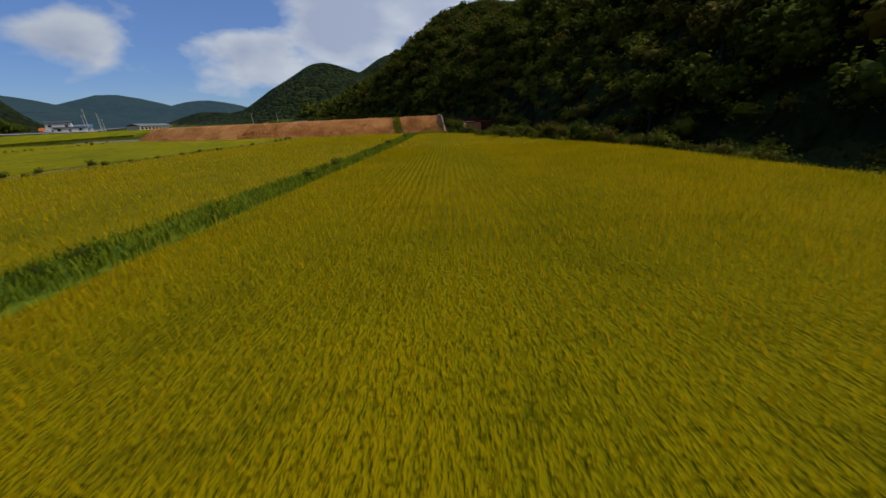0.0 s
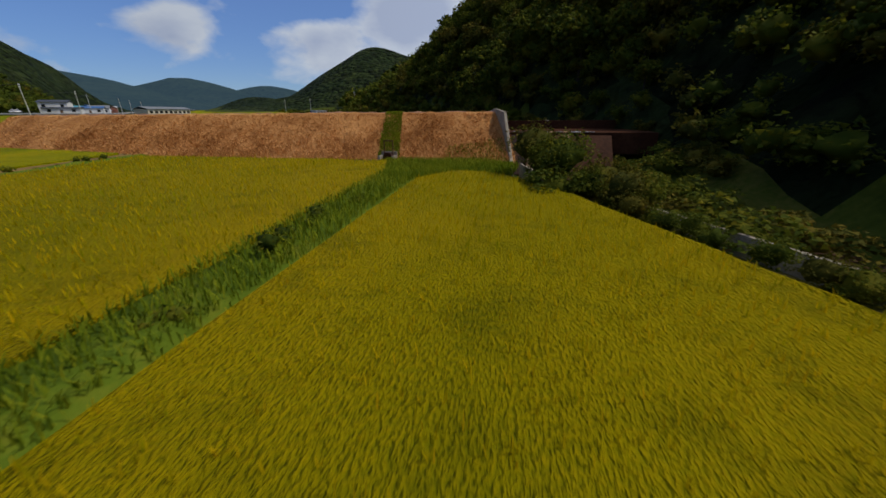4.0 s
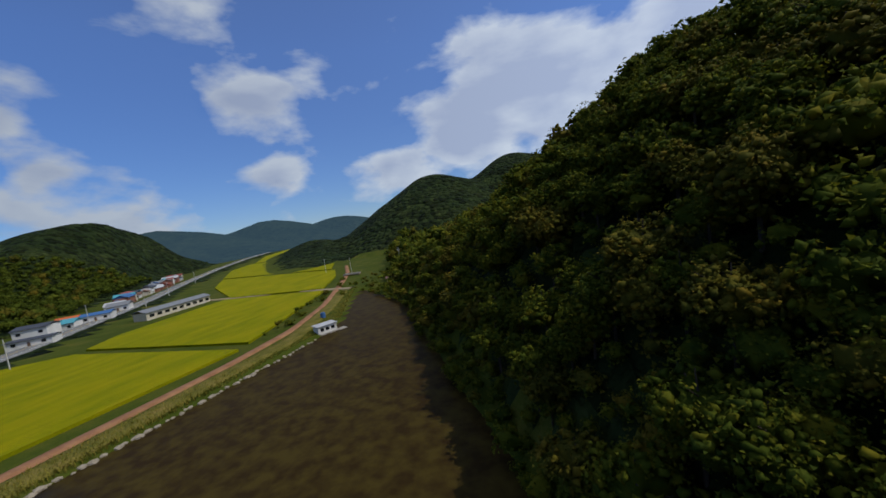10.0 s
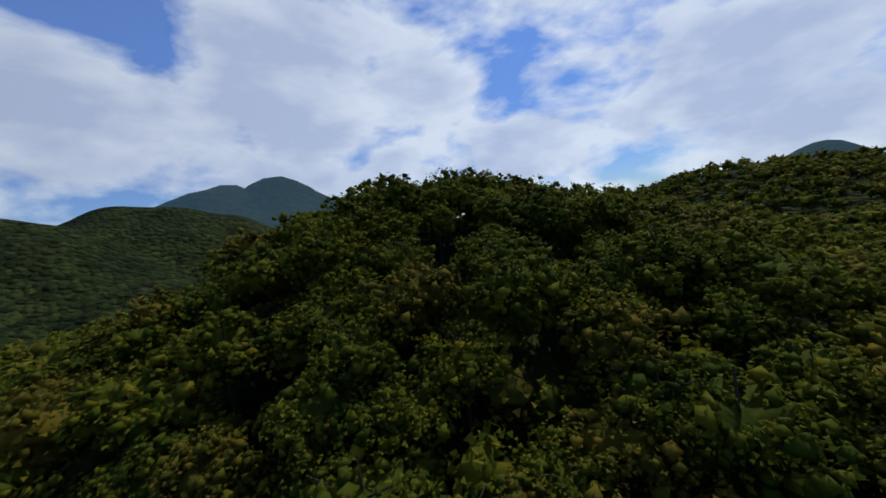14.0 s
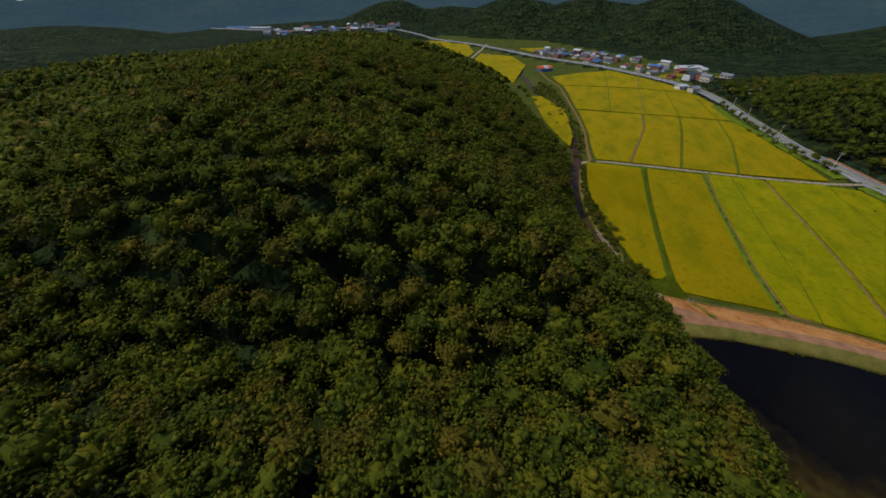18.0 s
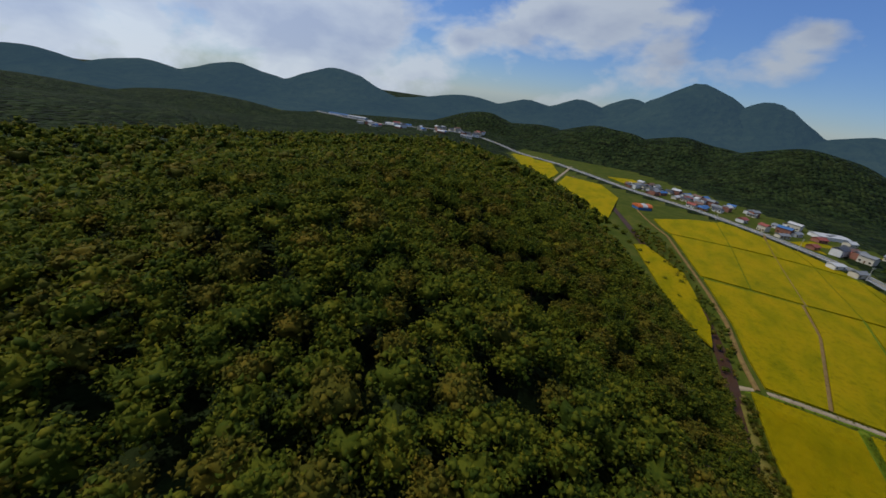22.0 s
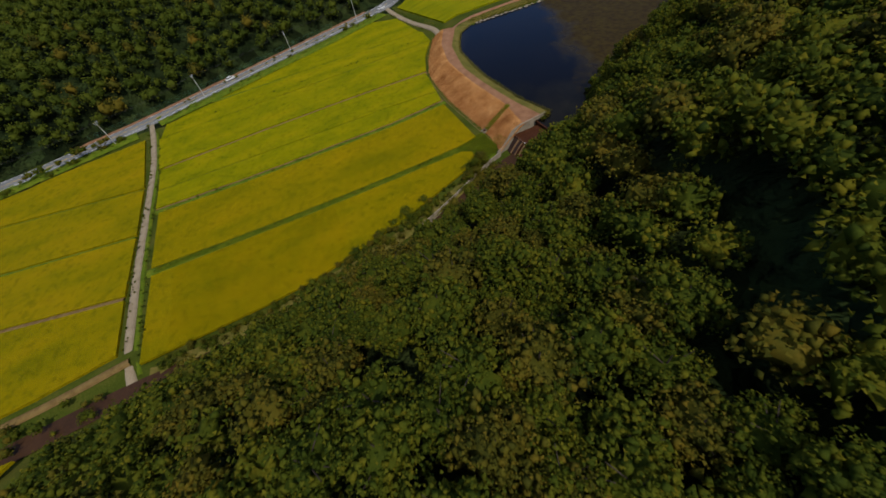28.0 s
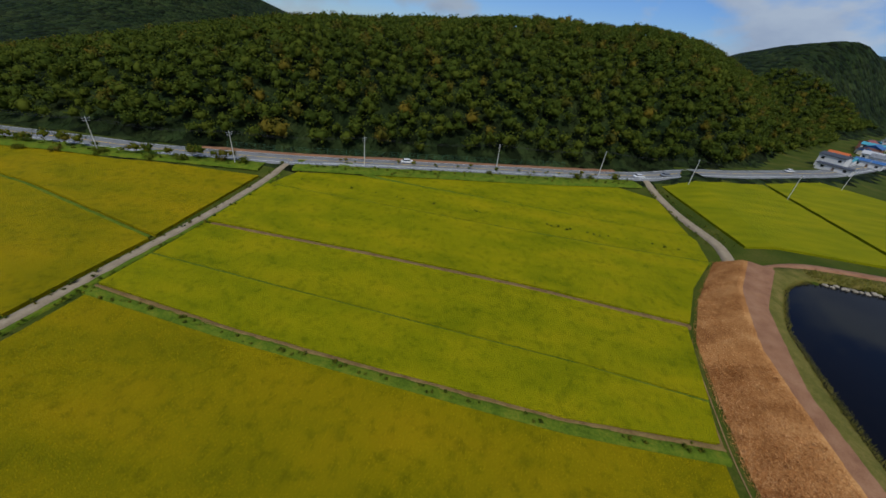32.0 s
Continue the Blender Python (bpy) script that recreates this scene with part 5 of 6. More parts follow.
# ---- poles ----
M_POLE = material("pole_concrete", [(0.42, 0.41, 0.38), (0.55, 0.54, 0.5)], 1, 8, 0.85, 0.2, 0.02)
M_STEEL = material("galvanised_steel", [(0.30, 0.31, 0.32), (0.42, 0.43, 0.44)], 3, 20, 0.6, 0.1, 0.01, metal=0.4)


def utility_pole():
    p = tagged(new("utility_pole"), "tall slim pale concrete power pole", "utility pole", "poles along the road")
    bm = bmesh.new()
    bmesh.ops.create_cone(bm, cap_ends=True, segments=10, radius1=0.16, radius2=0.09, depth=10.6, matrix=pose(0, 0, 4.8))
    part("shaft", bm_mesh("shaft", bm, M_POLE), p)
    for z, w in ((9.6, 1.0), (8.9, 0.8)):
        bm = bmesh.new()
        box(bm, -w, -0.05, z, w, 0.05, z + 0.1)
        arm = part("crossarm", bm_mesh("crossarm", bm, M_STEEL), p, "steel crossarm")
        for o in (-w + 0.1, 0.0, w - 0.1):
            bm = bmesh.new()
            bmesh.ops.create_cone(bm, cap_ends=True, segments=8, radius1=0.06, radius2=0.04, depth=0.24, matrix=pose(o, 0, z + 0.22))
            part("insulator", bm_mesh("insulator", bm, M_LINE), arm)
    return p


POLES = [(-40.5, -112), (-41, -84), (-45.5, -47), (-55.5, -8), (-73, 28), (-93, 72), (-109, 112), (-111, 146), (-109.5, 180), (-139.5, 218), (-190, 262), (-214, 300), (-105, 352), (-240, 330), (-290, 385), (-32, -170), (-8, -212), (40, -262), (-132, 362), (-63, 337)]
proto = utility_pole()
for i, (x, y) in enumerate(POLES):
    m = pose(x, y, float(ground(np.array(x), np.array(y))), 0.6 * (i % 3 - 1), 0.8 * (i % 2), -20)
    if i:
        copy_thing(proto, m)
    else:
        proto.matrix_basis = m

# cables between the poles along the road
bm = bmesh.new()
line = POLES[:12]
for (ax, ay), (bx, by) in zip(line, line[1:]):
    za, zb = (float(ground(np.array(q[0]), np.array(q[1]))) + 9.9 for q in ((ax, ay), (bx, by)))
    for o in (-0.8, 0.8):
        last = None
        for k in range(9):
            t = k / 8
            c = Vector((ax + (bx - ax) * t + o, ay + (by - ay) * t, za + (zb - za) * t - 1.2 * 4 * t * (1 - t)))
            ring = [bm.verts.new(c + Vector(q)) for q in ((0.02, 0, 0), (-0.01, 0, 0.02), (-0.01, 0, -0.02))]
            if last:
                for q in range(3):
                    bm.faces.new((last[q], last[(q + 1) % 3], ring[(q + 1) % 3], ring[q]))
            last = ring
M_BLACK = material("black_rubber", [(0.015, 0.015, 0.016), (0.03, 0.03, 0.032)], 2, 12, 0.7, 0.1, 0.01)
tagged(new("power_cables", bm_mesh("power_cables", bm, M_BLACK)), "thin dark sagging power cables between the poles", "cable", kind="stuff")


# ---- road furniture ----
def offset_line(line, o, step=4.0):
    v, _ = ribbon(line, 1.0, 0.32, step)
    v = v.reshape(-1, 6, 3)
    mid, d = (v[:, 1] + v[:, 4]) / 2, v[:, 4] - v[:, 1]
    d[:, 2] = 0
    return mid + d * o


def stripe(o, width, mat, label):
    v, f = ribbon(ROAD, width, 0.0, 5)
    c = offset_line(ROAD, o, 5)
    v = v.reshape(-1, 6, 3)
    side = v[:, 4] - v[:, 1]
    out = np.stack([c - side / 2, c + side / 2], 1)
    out[..., 2] = c[:, None, 2] + 0.035
    tagged(new("road_marking", mesh_from("road_marking", out.reshape(-1, 3), grid_faces(len(c), 2)[:, ::-1], mat)), label, "road marking", kind="structure")


stripe(-3.6, 0.18, M_LINE, "white edge line on the asphalt")
stripe(3.6, 0.18, M_LINE, "white edge line on the asphalt")
stripe(-0.12, 0.14, M_YELLOW, "yellow centre line on the asphalt")
stripe(0.12, 0.14, M_YELLOW, "yellow centre line on the asphalt")
rail_line = offset_line(ROAD, 4.3, 4.0)
rail_line = rail_line[(rail_line[:, 1] > 12) & (rail_line[:, 1] < 122)]
rail = tagged(new("guard_rail"), "grey steel guard rail along the road's edge", "guard rail")
bm = bmesh.new()
prev = None
for p in rail_line:
    ring = [bm.verts.new((p[0] + a, p[1], p[2] + b)) for a, b in ((0, 0.45), (0.07, 0.52), (0.0, 0.6), (0.07, 0.68), (0, 0.76))]
    if prev:
        for q in range(4):
            bm.faces.new((prev[q], prev[q + 1], ring[q + 1], ring[q]))
    prev = ring
part("rail", bm_mesh("rail", bm, M_STEEL), rail)
bm = bmesh.new()
bmesh.ops.create_cone(bm, cap_ends=True, segments=8, radius1=0.06, radius2=0.06, depth=1.1, matrix=pose(0, 0, 0.2))
post_me = bm_mesh("post", bm, M_STEEL)
for p in rail_line[::1]:
    part("post", post_me, rail).location = (p[0] - 0.05, p[1], p[2])
cut = offset_line(ROAD, -5.6, 4.0)
cut = cut[(cut[:, 1] > -30) & (cut[:, 1] < 120)]
v, f = ribbon([tuple(q[:2]) for q in cut], 2.4, 0.42, 4.0, 0.35)
v[:, 2] += np.random.default_rng(5).normal(0, 0.08, len(v))
tagged(new("bare_bank", mesh_from("bare_bank", v, f, M_DIRT, True)), "bare reddish earth at the foot of the road cutting", "bank", kind="structure")
fence_line = offset_line(ROAD, -6.2, 3.0)
fence_line = fence_line[(fence_line[:, 1] > -20) & (fence_line[:, 1] < 100)]
fence = tagged(new("fence"), "green wire fence under the wooded hill", "fence")
M_FENCE = material("green_fence_paint", [(0.03, 0.09, 0.05), (0.05, 0.13, 0.07)], 2, 10, 0.6, 0.1, 0.01)
bm = bmesh.new()
box(bm, -0.035, -0.035, -0.5, 0.035, 0.035, 2.4)
fp_me = bm_mesh("post", bm, M_FENCE)
for p in fence_line:
    part("post", fp_me, fence).location = p
for z in (0.2, 0.7, 1.2, 1.7, 2.3):
    bm = bmesh.new()
    prev = None
    for p in fence_line:
        ring = [bm.verts.new((p[0] + a, p[1], p[2] + z + b)) for a, b in ((0.02, 0), (-0.02, 0.02), (-0.02, -0.02))]
        if prev:
            for q in range(3):
                bm.faces.new((prev[q], prev[(q + 1) % 3], ring[(q + 1) % 3], ring[q]))
        prev = ring
    part("wire", bm_mesh("wire", bm, M_FENCE), fence)

# ---- cars ----
M_GLASS_DARK = material("dark_glass", [(0.01, 0.012, 0.014), (0.02, 0.022, 0.025)], 1, 4, 0.08, 0, spec=0.6)


def car(paint, label):
    c = tagged(new("car"), label, "car", "cars on the road")
    bm = bmesh.new()
    prof = [(-2.2, 0.35), (-2.25, 0.75), (-2.0, 0.92), (-1.1, 0.98), (1.15, 0.98), (2.1, 0.86), (2.25, 0.6), (2.2, 0.35)]
    for s in (-1, 1):
        vs = [bm.verts.new((x, s * 0.88, z)) for x, z in prof]
        bm.faces.new(vs)
    bm.verts.ensure_lookup_table()
    n = len(prof)
    for k in range(n):
        bm.faces.new((bm.verts[k], bm.verts[(k + 1) % n], bm.verts[n + (k + 1) % n], bm.verts[n + k]))
    bmesh.ops.recalc_face_normals(bm, faces=bm.faces[:])
    bmesh.ops.bevel(bm, geom=bm.edges[:], offset=0.05, segments=2, affect="EDGES")
    part("body", bm_mesh("body", bm, paint), c)
    for nm, z0, z1, s0, s1, mat in (("windows", 0.98, 1.38, 1.0, 0.72, M_GLASS_DARK), ("roof", 1.38, 1.46, 0.72, 0.66, paint)):
        bm = bmesh.new()
        lo = [bm.verts.new((x * s0, y * (0.82 if s0 == 1.0 else 0.68), z0)) for x, y in ((-1.75, -1), (1.1, -1), (1.1, 1), (-1.75, 1))]
        hi = [bm.verts.new((x * s1, y * 0.66, z1)) for x, y in ((-1.75, -1), (1.1, -1), (1.1, 1), (-1.75, 1))]
        bm.faces.new(hi)
        for k in range(4):
            bm.faces.new((lo[k], lo[(k + 1) % 4], hi[(k + 1) % 4], hi[k]))
        bmesh.ops.recalc_face_normals(bm, faces=bm.faces[:])
        part(nm, bm_mesh(nm, bm, mat), c)
    for x in (-1.35, 1.4):
        for y in (-0.82, 0.82):
            bm = bmesh.new()
            bmesh.ops.create_cone(bm, cap_ends=True, segments=16, radius1=0.32, radius2=0.32, depth=0.2, matrix=pose(x, y, 0.32, 90))
            wheel = part("wheel", bm_mesh("wheel", bm, M_BLACK), c)
            bm = bmesh.new()
            bmesh.ops.create_cone(bm, cap_ends=True, segments=12, radius1=0.19, radius2=0.17, depth=0.22, matrix=pose(x, y * 1.01, 0.32, 90))
            part("rim", bm_mesh("rim", bm, M_STEEL), wheel)
    return c


M_WHITE_CAR = material("white_car_paint", [(0.72, 0.72, 0.72), (0.82, 0.82, 0.82)], 1, 5, 0.25, 0, spec=0.5)
M_GREY_CAR = material("grey_car_paint", [(0.25, 0.27, 0.30), (0.33, 0.35, 0.38)], 1, 5, 0.25, 0, spec=0.5, metal=0.3)
lane = offset_line(ROAD, -1.9, 2.0)
lane2 = offset_line(ROAD, 1.9, 2.0)
CARS = [(lane, 41, M_WHITE_CAR, "white saloon car driving on the country road"), (lane2, 128, M_WHITE_CAR, "white car near the village turning"), (lane2, 140, M_GREY_CAR, "grey car on the country road"), (lane, 205, M_WHITE_CAR, "white car entering the village"), (lane2, -105, M_WHITE_CAR, "white car on the road past the fields")]
for ln, yy, paint, lab in CARS:
    i = int(np.argmin(np.abs(ln[:, 1] - yy) + 100 * (ln[:, 0] > 60)))
    c = car(paint, lab)
    d = ln[i + 1] - ln[i]
    c.matrix_basis = pose(*(ln[i] + [0, 0, 0.02]), 0, 0, math.degrees(math.atan2(d[1], d[0])))


# ---- houses ----
M_PLASTER = [material("white_plaster", [(0.55, 0.54, 0.5), (0.72, 0.71, 0.68)], 0.4, 5, 0.85, 0.2, 0.02), material("cream_plaster", [(0.45, 0.40, 0.30), (0.58, 0.53, 0.42)], 0.4, 5, 0.85, 0.2, 0.02), material("red_brick_wall", [(0.22, 0.09, 0.06), (0.32, 0.14, 0.09)], 0.6, 8, 0.85, 0.4, 0.03)]
ROOFS = [("blue", (0.05, 0.14, 0.32)), ("grey", (0.20, 0.21, 0.22)), ("red", (0.27, 0.07, 0.05)), ("dark slate", (0.06, 0.065, 0.075)), ("turquoise", (0.08, 0.33, 0.40)), ("white", (0.48, 0.48, 0.48)), ("orange", (0.55, 0.13, 0.03)), ("brown", (0.16, 0.09, 0.06))]
M_ROOF = [material(n.replace(" ", "_") + "_roof", [tuple(c * 0.75 for c in col), col], 0.6, 7, 0.6, 0.3, 0.03) for n, col in ROOFS]
M_DOOR = material("brown_door", [(0.10, 0.06, 0.035), (0.16, 0.10, 0.06)], 1, 9, 0.6, 0.1, 0.01)


def house(w, d, h, roof, wall, pitch, label):
    ho = tagged(new("house"), label, "house", "village houses")
    bm = bmesh.new()
    box(bm, -w / 2, -d / 2, -1.5, w / 2, d / 2, h)
    part("wall", bm_mesh("wall", bm, wall), ho)
    bm = bmesh.new()
    o, r = 0.5, d / 2 * pitch
    prof = [(-d / 2 - o, h - 0.15), (0, h + r), (d / 2 + o, h - 0.15), (d / 2 + o, h + 0.05), (0, h + r + 0.2), (-d / 2 - o, h + 0.05)]
    ends = [[bm.verts.new((x, y, z)) for y, z in prof] for x in (-w / 2 - o, w / 2 + o)]
    for k in range(6):
        bm.faces.new((ends[0][k], ends[0][(k + 1) % 6], ends[1][(k + 1) % 6], ends[1][k]))
    bm.faces.new(ends[0][::-1])
    bm.faces.new(ends[1])
    for x in (-w / 2, w / 2):
        bm.faces.new([bm.verts.new(q) for q in ((x, -d / 2, h), (x, d / 2, h), (x, 0, h + r))])
    bmesh.ops.recalc_face_normals(bm, faces=bm.faces[:])
    part("roof", bm_mesh("roof", bm, roof), ho)
    bm = bmesh.new()
    box(bm, -0.5, -d / 2 - 0.06, 0, 0.5, -d / 2 + 0.02, 2.05)
    part("door", bm_mesh("door", bm, M_DOOR), ho)
    for lvl in range(max(1, int(h // 2.7))):
        for s in (-1, 1):
            for x in (-w * 0.32, w * 0.32):
                bm = bmesh.new()
                z = 1.0 + lvl * 2.7
                box(bm, x - 0.7, s * d / 2 - 0.05, z, x + 0.7, s * d / 2 + 0.05, z + 1.2)
                part("window", bm_mesh("window", bm, M_GLASS_DARK), ho)
    return ho


def put_house(x, y, turn, w, d, h, roof, wall, pitch=0.45):
    name = ROOFS[roof][0]
    ho = house(w, d, h, M_ROOF[roof], M_PLASTER[wall], pitch, f"{'two-storey' if h > 4.5 else 'low'} {('white', 'cream', 'brick')[wall]} house with a {name} roof")
    ho.matrix_basis = pose(x, y, float(ground(np.array(x), np.array(y))) - 0.1, 0, 0, turn)


put_house(-188, 244, 40, 11, 9, 6.0, 3, 0, 0.2)
put_house(-176, 238, 40, 14, 6, 2.8, 3, 0, 0.1)
put_house(-203, 259, 40, 10, 7, 3.2, 4, 0)
put_house(-203, 272, 45, 12, 7, 3.2, 0, 0, 0.25)
put_house(-220, 268, 40, 9, 7, 3.2, 6, 1)
put_house(-219, 290, 45, 10, 7, 3.4, 1, 0)
put_house(-234, 296, 45, 9, 7, 3.4, 5, 0)
rng = np.random.default_rng(77)
for i in range(34):
    t, o = rng.uniform(0, 1), rng.uniform(12, 66)
    x, y = -236 - 95 * t - o * 0.72, 312 + 105 * t + o * 0.5 - 18
    put_house(x, y, 48 + rng.choice([0, 90]) + rng.normal(0, 8), rng.uniform(8, 13), rng.uniform(6, 8), rng.choice([3.0, 3.3, 5.4]), int(rng.choice([0, 1, 1, 2, 2, 3, 4, 5, 7])), int(rng.integers(0, 3)))
rl = offset_line(ROAD, 0, 5)
for i in range(66):
    t, o = rng.uniform(0, 1), rng.uniform(12, 78)
    k = int(np.argmin(np.abs(rl[:, 0] - (140 - 165 * t))))
    d = rl[k + 1] - rl[k]
    nrm = np.array([d[1], -d[0]]) / np.hypot(d[0], d[1])
    nrm = nrm * (-1 if nrm[1] > 0 else 1)
    x, y = rl[k][:2] + nrm * o
    put_house(x, y, math.degrees(math.atan2(d[1], d[0])) + rng.choice([0, 90]) + rng.normal(0, 8), rng.uniform(7, 11), rng.uniform(5.5, 7.5), rng.choice([2.8, 3.2, 5.2]), int(rng.choice([0, 1, 1, 1, 2, 3, 3, 3, 5, 7, 7])), int(rng.integers(0, 3)))
for i in range(40):
    t, o = rng.uniform(0, 1), rng.uniform(-34, 34)
    x, y = 372 + 190 * t, -470 + 84 * t + o + (14 if o > 0 else -14)
    put_house(x, y, rng.uniform(0, 180), rng.uniform(8, 13), rng.uniform(6, 8), rng.choice([2.8, 3.2, 5.2]), int(rng.choice([0, 1, 1, 2, 3, 3, 5, 7])), int(rng.integers(0, 3)))
put_house(640, -442, 12, 40, 12, 3.0, 5, 0, 0.15)
put_house(700, -452, 14, 44, 12, 3.0, 0, 0, 0.15)
put_house(-51, -294, 20, 26, 13, 3.2, 5, 0, 0.08)
put_house(-22, -186, 35, 9, 6, 3.0, 5, 0, 0.2)
put_house(-30, -176, 35, 8, 6, 3.0, 1, 1)
put_house(-66, -182, 30, 12, 8, 3.4, 3, 1)
put_house(-70, -166, 60, 10, 8, 3.4, 1, 0)

# the long low building beside the northern fields
lb = tagged(new("long_building"), "long low cream building with a grey roof", "building")
bm = bmesh.new()
box(bm, -17, -4, -1, 17, 4, 3.2)
part("wall", bm_mesh("wall", bm, M_PLASTER[1]), lb)
bm = bmesh.new()
for a, b in ((0, 1),):
    pr = [(-4.6, 3.1), (0, 4.4), (4.6, 3.1), (4.6, 3.3), (0, 4.6), (-4.6, 3.3)]
    e = [[bm.verts.new((x, y, z)) for y, z in pr] for x in (-17.5, 17.5)]
    for k in range(6):
        bm.faces.new((e[0][k], e[0][(k + 1) % 6], e[1][(k + 1) % 6], e[1][k]))
    bm.faces.new(e[0][::-1])
    bm.faces.new(e[1])
part("roof", bm_mesh("roof", bm, M_ROOF[1]), lb)
for i in range(9):
    bm = bmesh.new()
    box(bm, -15.5 + i * 3.7, -4.06, 0.9, -13.3 + i * 3.7, -3.96, 2.2)
    part("window", bm_mesh("window", bm, M_GLASS_DARK), lb)
lb.matrix_basis = pose(-166, 285, 4.5, 0, 0, 96)

# barn with an orange arched roof
barn = tagged(new("barn"), "blue-walled barn under an orange arched roof", "barn")
bm = bmesh.new()
box(bm, -7, -5, -1, 7, 5, 2.4)
part("wall", bm_mesh("wall", bm, M_ROOF[0]), barn, "blue sheet walls")
for k, (x0, x1) in enumerate(((-7.3, -2.6), (-2.6, 2.6), (2.6, 7.3))):
    bm = bmesh.new()
    e = [[bm.verts.new((x, 5.3 * math.cos(a), 2.3 + 2.6 * math.sin(a))) for a in np.linspace(0, math.pi, 13)] for x in (x0, x1)]
    for q in range(12):
        bm.faces.new((e[0][q], e[0][q + 1], e[1][q + 1], e[1][q]))
    bm.faces.new(e[0][::-1])
    bm.faces.new(e[1])
    part("roof_sheet", bm_mesh("roof_sheet", bm, M_ROOF[6] if k != 1 else M_ROOF[5]), barn, "orange roof sheet" if k != 1 else "white roof sheet")
barn.matrix_basis = pose(103, -238, -3.2, 0, 0, 35)

# floating hut on the reservoir
hut = tagged(new("floating_hut"), "white floating hut on a raft by the bank", "hut")
M_RAFT = material("weathered_planks", [(0.22, 0.20, 0.17), (0.36, 0.33, 0.29)], 1, 9, 0.85, 0.3, 0.02)
bm = bmesh.new()
box(bm, -3.4, -2.2, 0.0, 3.4, 2.2, 0.35)
part("raft", bm_mesh("raft", bm, M_RAFT), hut)
bm = bmesh.new()
box(bm, -2.8, -1.7, 0.35, 2.8, 1.7, 2.5)
part("cabin", bm_mesh("cabin", bm, M_PLASTER[0]), hut)
bm = bmesh.new()
box(bm, -3.1, -2.0, 2.5, 3.1, 2.0, 2.68)
part("roof", bm_mesh("roof", bm, M_ROOF[5]), hut, "flat pale roof")
for x in (-1.6, 0.0, 1.6):
    bm = bmesh.new()
    box(bm, x - 0.5, -1.75, 1.1, x + 0.5, -1.66, 2.0)
    part("window", bm_mesh("window", bm, M_GLASS_DARK), hut)
bm = bmesh.new()
box(bm, 3.2, -2.6, 0.05, 5.6, -0.4, 0.25)
part("gangway", bm_mesh("gangway", bm, M_RAFT), hut)
hut.matrix_basis = pose(-44, 246.5, 3.12, 0, 0, 62)

# clearing with a red-roofed shelter on the wooded slope
bm = bmesh.new()
bmesh.ops.create_circle(bm, cap_ends=True, segments=18, radius=6.5)
for v in bm.verts:
    v.co.x *= 1.5
    r = 1 + 0.2 * math.sin(v.index * 2.1)
    v.co.xy *= r
    p = Vector((116 + v.co.x, -50 + v.co.y))
    v.co = Vector((p.x, p.y, float(rough_ground(np.array(p.x), np.array(p.y))) + 0.5))
tagged(new("clearing", bm_mesh("clearing", bm, M_DIRT)), "bare earth clearing among the trees", "clearing", kind="structure")
sh = tagged(new("shelter"), "small shelter with a red cloth roof", "shelter")
bm = bmesh.new()
box(bm, -1.1, -0.9, 0, 1.1, 0.9, 1.7)
part("wall", bm_mesh("wall", bm, M_PLASTER[0]), sh)
bm = bmesh.new()
bmesh.ops.create_cone(bm, cap_ends=True, segments=4, radius1=2.0, radius2=0.1, depth=1.0, matrix=pose(0, 0, 2.2, 0, 0, 45))
part("roof", bm_mesh("roof", bm, M_ROOF[2]), sh)
sh.matrix_basis = pose(117, -53, float(rough_ground(np.array(117.0), np.array(-53.0))) + 0.5)


# ---- north end of the reservoir ----
def patch(name, x, y, rx, ry, turn, mat, label, seed):
    """A small uneven plot laid on the slope."""
    rng = np.random.default_rng(seed)
    n, k = 16, np.arange(16)
    rings = []
    for q in (0.0, 0.5, 1.0):
        r = q * (1 + rng.normal(0, 0.07, n))
        px, py = rx * r * np.cos(k * 6.2832 / n), ry * r * np.sin(k * 6.2832 / n)
        c, s_ = math.cos(radians(turn)), math.sin(radians(turn))
        rings.append(np.stack([x + px * c - py * s_, y + px * s_ + py * c], 1))
    xy = np.concatenate(rings)
    z = rough_ground(xy[:, 0], xy[:, 1]) + 0.35
    f = [[a * n + b, a * n + (b + 1) % n, (a + 1) * n + (b + 1) % n, (a + 1) * n + b] for a in range(2) for b in range(n)]
    tagged(new(name, mesh_from(name, np.c_[xy, z], f, mat, True)), label, "plot", kind="structure")


patch("garden_plot", -57, 327, 6, 4, 20, M_DIRT, "bare orange earth plot above the reservoir", 1)
patch("garden_plot", -70, 333, 5, 4, 30, M_GRASS, "small bright green vegetable plot", 2)
patch("garden_plot", -52, 320, 9, 6, 10, M_WEEDY, "weedy clearing at the reservoir's end", 3)
put_house(-55, 313, 25, 7, 4, 2.4, 7, 1, 0.3)

tank = tagged(new("water_tank"), "blue plastic water tank beside the earth track", "tank")
bm = bmesh.new()
bmesh.ops.create_cone(bm, cap_ends=True, segments=20, radius1=0.85, radius2=0.8, depth=1.7, matrix=pose(0, 0, 0.85))
bmesh.ops.bevel(bm, geom=bm.edges[:], offset=0.06, segments=2, affect="EDGES")
part("barrel", bm_mesh("barrel", bm, M_ROOF[0]), tank)
bm = bmesh.new()
bmesh.ops.create_cone(bm, cap_ends=True, segments=16, radius1=0.35, radius2=0.3, depth=0.18, matrix=pose(0, 0, 1.78))
part("lid", bm_mesh("lid", bm, M_ROOF[0]), tank)
tank.matrix_basis = pose(-54, 258.5, float(ground(np.array(-54.0), np.array(258.5))))

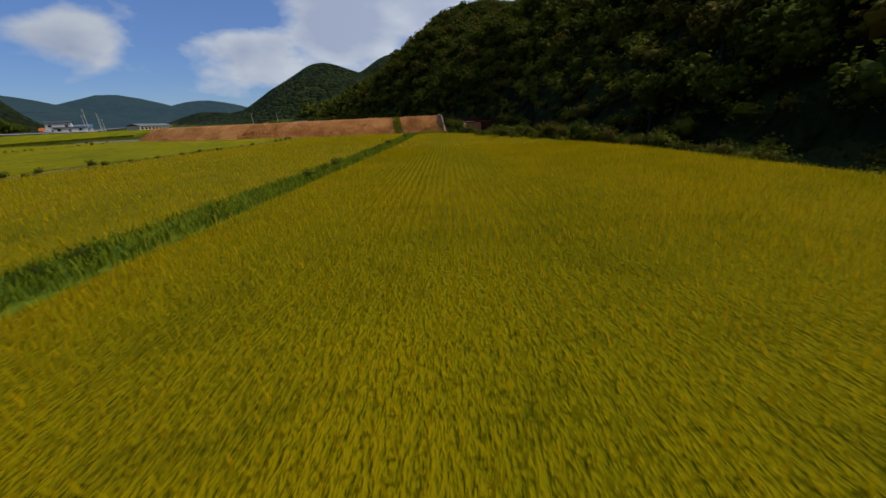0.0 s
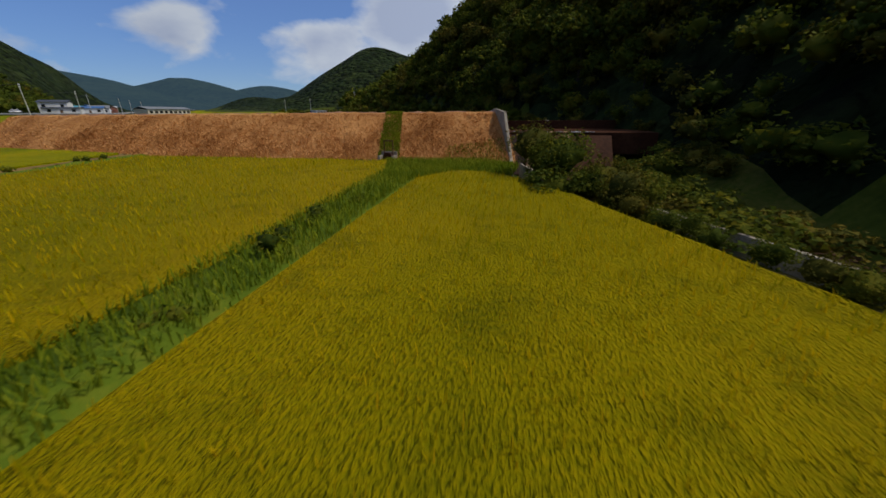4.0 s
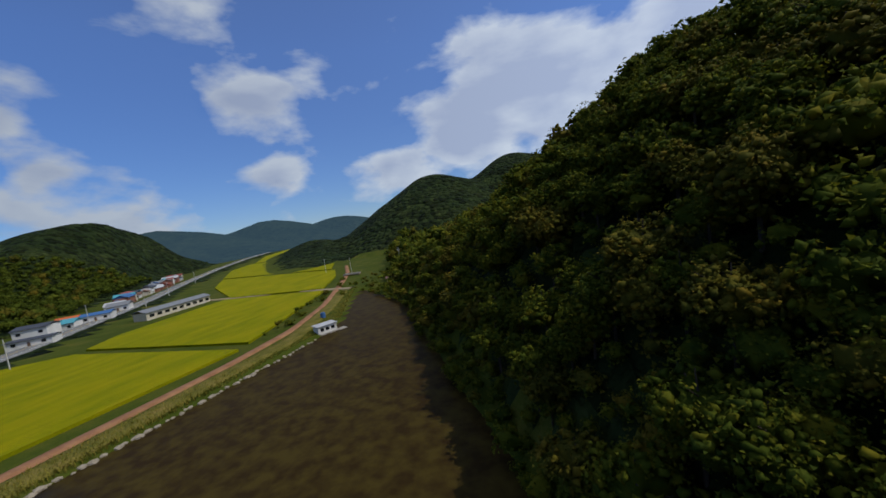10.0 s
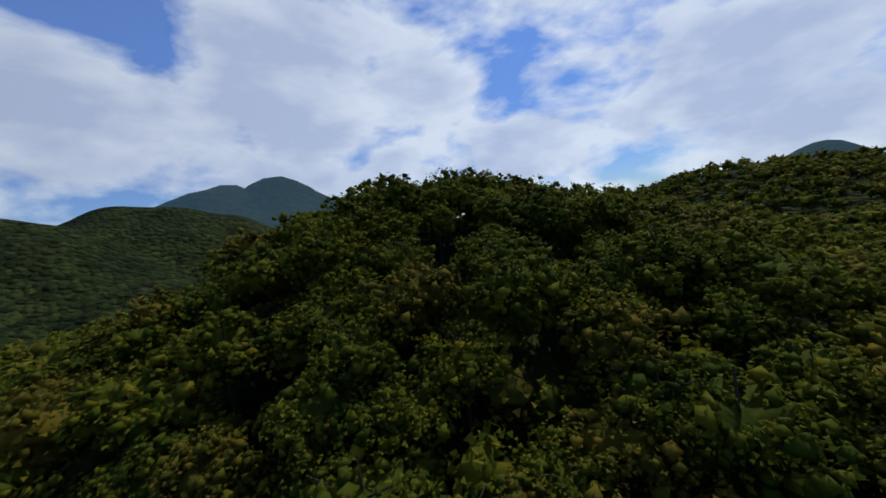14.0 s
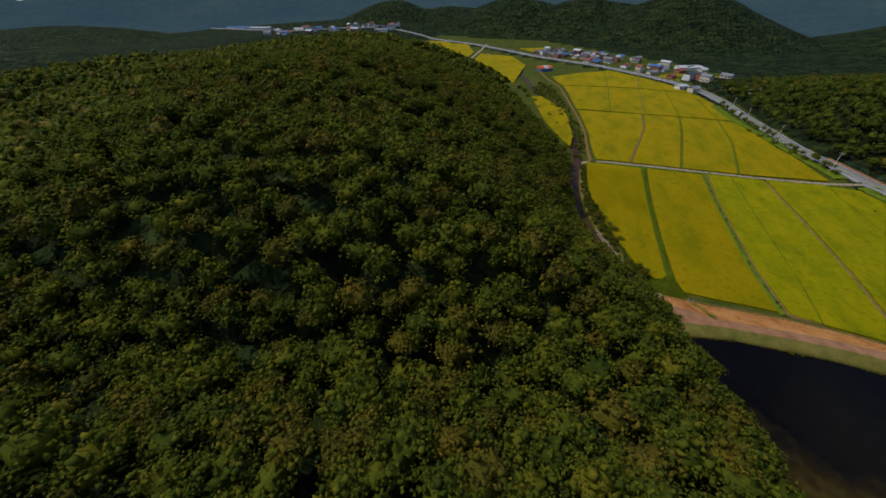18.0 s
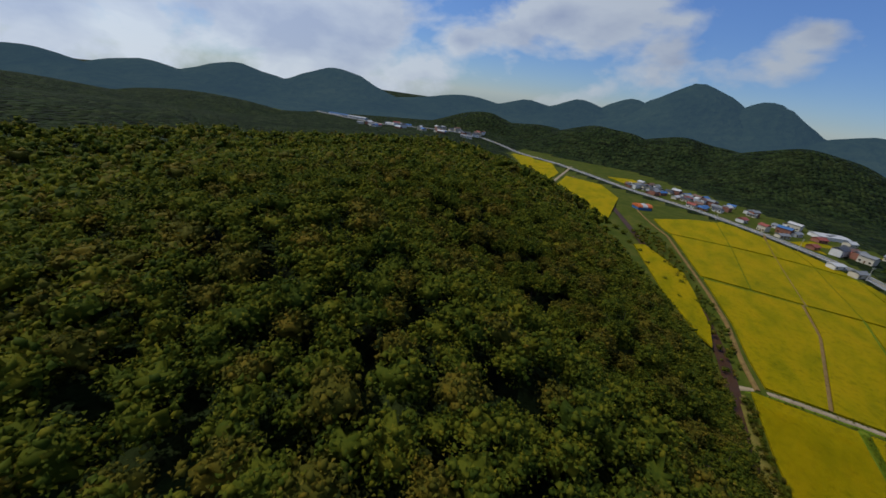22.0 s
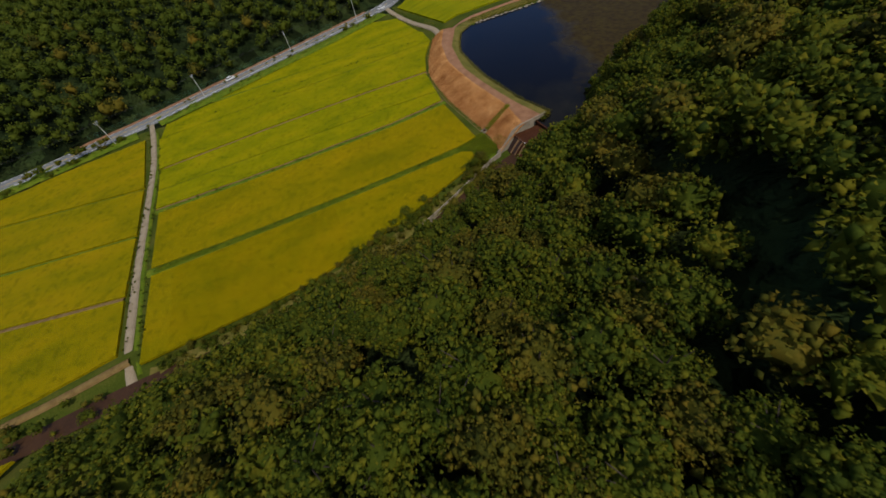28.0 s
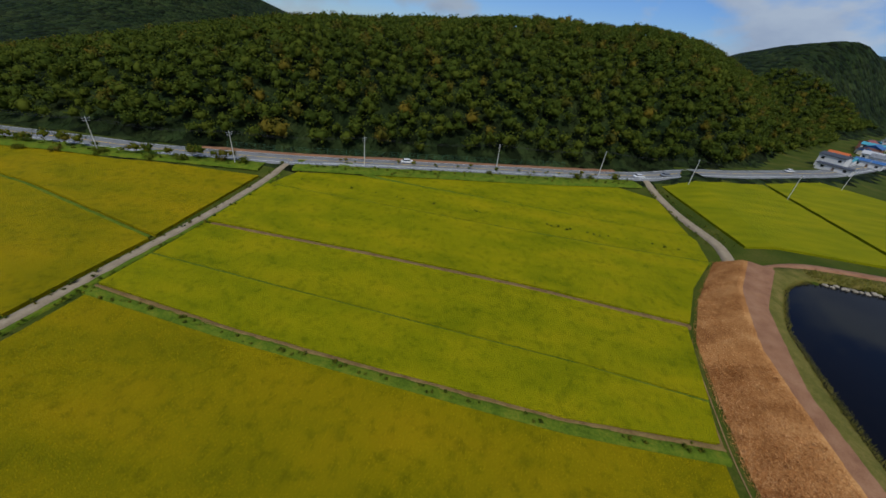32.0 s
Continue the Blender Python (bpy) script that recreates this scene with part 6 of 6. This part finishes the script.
bridge = tagged(new("footbridge"), "low pale concrete bridge over the inlet", "bridge")
bm = bmesh.new()
box(bm, -5, -1.6, 0.0, 5, 1.6, 0.35)
part("deck", bm_mesh("deck", bm, M_PATH), bridge)
for o in (-1.5, 1.5):
    bm = bmesh.new()
    box(bm, -5, o - 0.12, 0.35, 5, o + 0.12, 0.8)
    part("parapet", bm_mesh("parapet", bm, M_CONC), bridge)
for o in (-4.4, 4.4):
    bm = bmesh.new()
    box(bm, o - 0.4, -1.5, -2.0, o + 0.4, 1.5, 0.0)
    part("abutment", bm_mesh("abutment", bm, M_WALL), bridge)
bridge.matrix_basis = pose(-100, 345, float(ground(np.array(-100.0), np.array(345.0))) + 0.5, 0, 0, 15)

# shrubs round the inlet and along the bank track
xy = np.concatenate([scatter([(-75, 300), (-60, 302), (-46, 296), (-38, 306), (-40, 336), (-66, 348), (-84, 340)], 4.6, 4.6, 0.4, 41), scatter([(-57, 236), (-59, 236), (-72, 268), (-84, 300), (-81, 300), (-69, 268)], 3.2, 3.2, 0.4, 42)])
xy = xy[(np.hypot(xy[:, 0] + 57, xy[:, 1] - 327) > 7) & (np.hypot(xy[:, 0] + 70, xy[:, 1] - 333) > 6) & (np.hypot(xy[:, 0] + 55, xy[:, 1] - 313) > 5)]
k = len(xy)
woods("shrubs", (xy[:, 0], xy[:, 1], rg.uniform(0, 6.28, k), rg.uniform(0.2, 0.45, k), rg.choice([0, 1, 2, 3, 4], k)), crowns(140, 0.12, 190, cuts=1), "green and olive shrubs round the inlet")

# floating weed and a loose board by the weir
rngw = np.random.default_rng(52)
for i in range(4):
    x, y = ((46, 127.2), (48.5, 127.6), (44.6, 128.4), (50.5, 128.2))[i]
    v, f = leaf_shell(420, 0.035, 22, rngw, 0.15, share=0.0)
    w = tagged(new("floating_weed", mesh_from("floating_weed", v * [1.3, 0.9, 0.6], f, M_REED)), "raft of brown floating weed and debris", "weed", kind="stuff")
    w.matrix_basis = pose(x, y, 3.22, 0, 0, i * 50)
bm = bmesh.new()
box(bm, -0.45, -0.3, 0, 0.45, 0.3, 0.05)
bmesh.ops.bevel(bm, geom=bm.edges[:], offset=0.01, segments=1, affect="EDGES")
brd = tagged(new("board"), "grey weathered board drifting by the weir", "board")
part("panel", bm_mesh("panel", bm, M_RAFT), brd)
brd.matrix_basis = pose(47.0, 126.6, 3.22, 3, 2, 25)

# stones along the western waterline
STONE_ME = []
for k in range(4):
    rs = np.random.default_rng(300 + k)
    bm = bmesh.new()
    bmesh.ops.create_icosphere(bm, subdivisions=1, radius=0.5)
    for v in bm.verts:
        v.co = v.co * rs.uniform(0.75, 1.15)
        v.co.z *= 0.6
    STONE_ME.append(bm_mesh("stone", bm, M_WALL))
bank_line = resample([(-44.6, 153), (-44, 180), (-43.4, 200), (-43, 224), (-42.6, 240)], 90)
for i, (x, y) in enumerate(bank_line):
    st_ = tagged(new("stone", STONE_ME[i % 4]), "pale grey-brown stone at the water's edge", "stone", "stones along the bank")
    st_.matrix_basis = pose(x + rngw.normal(0, 0.35), y + rngw.normal(0, 0.3), 3.25, 0, 0, rngw.uniform(0, 360))
    st_.scale = (rngw.uniform(0.7, 1.7),) * 3
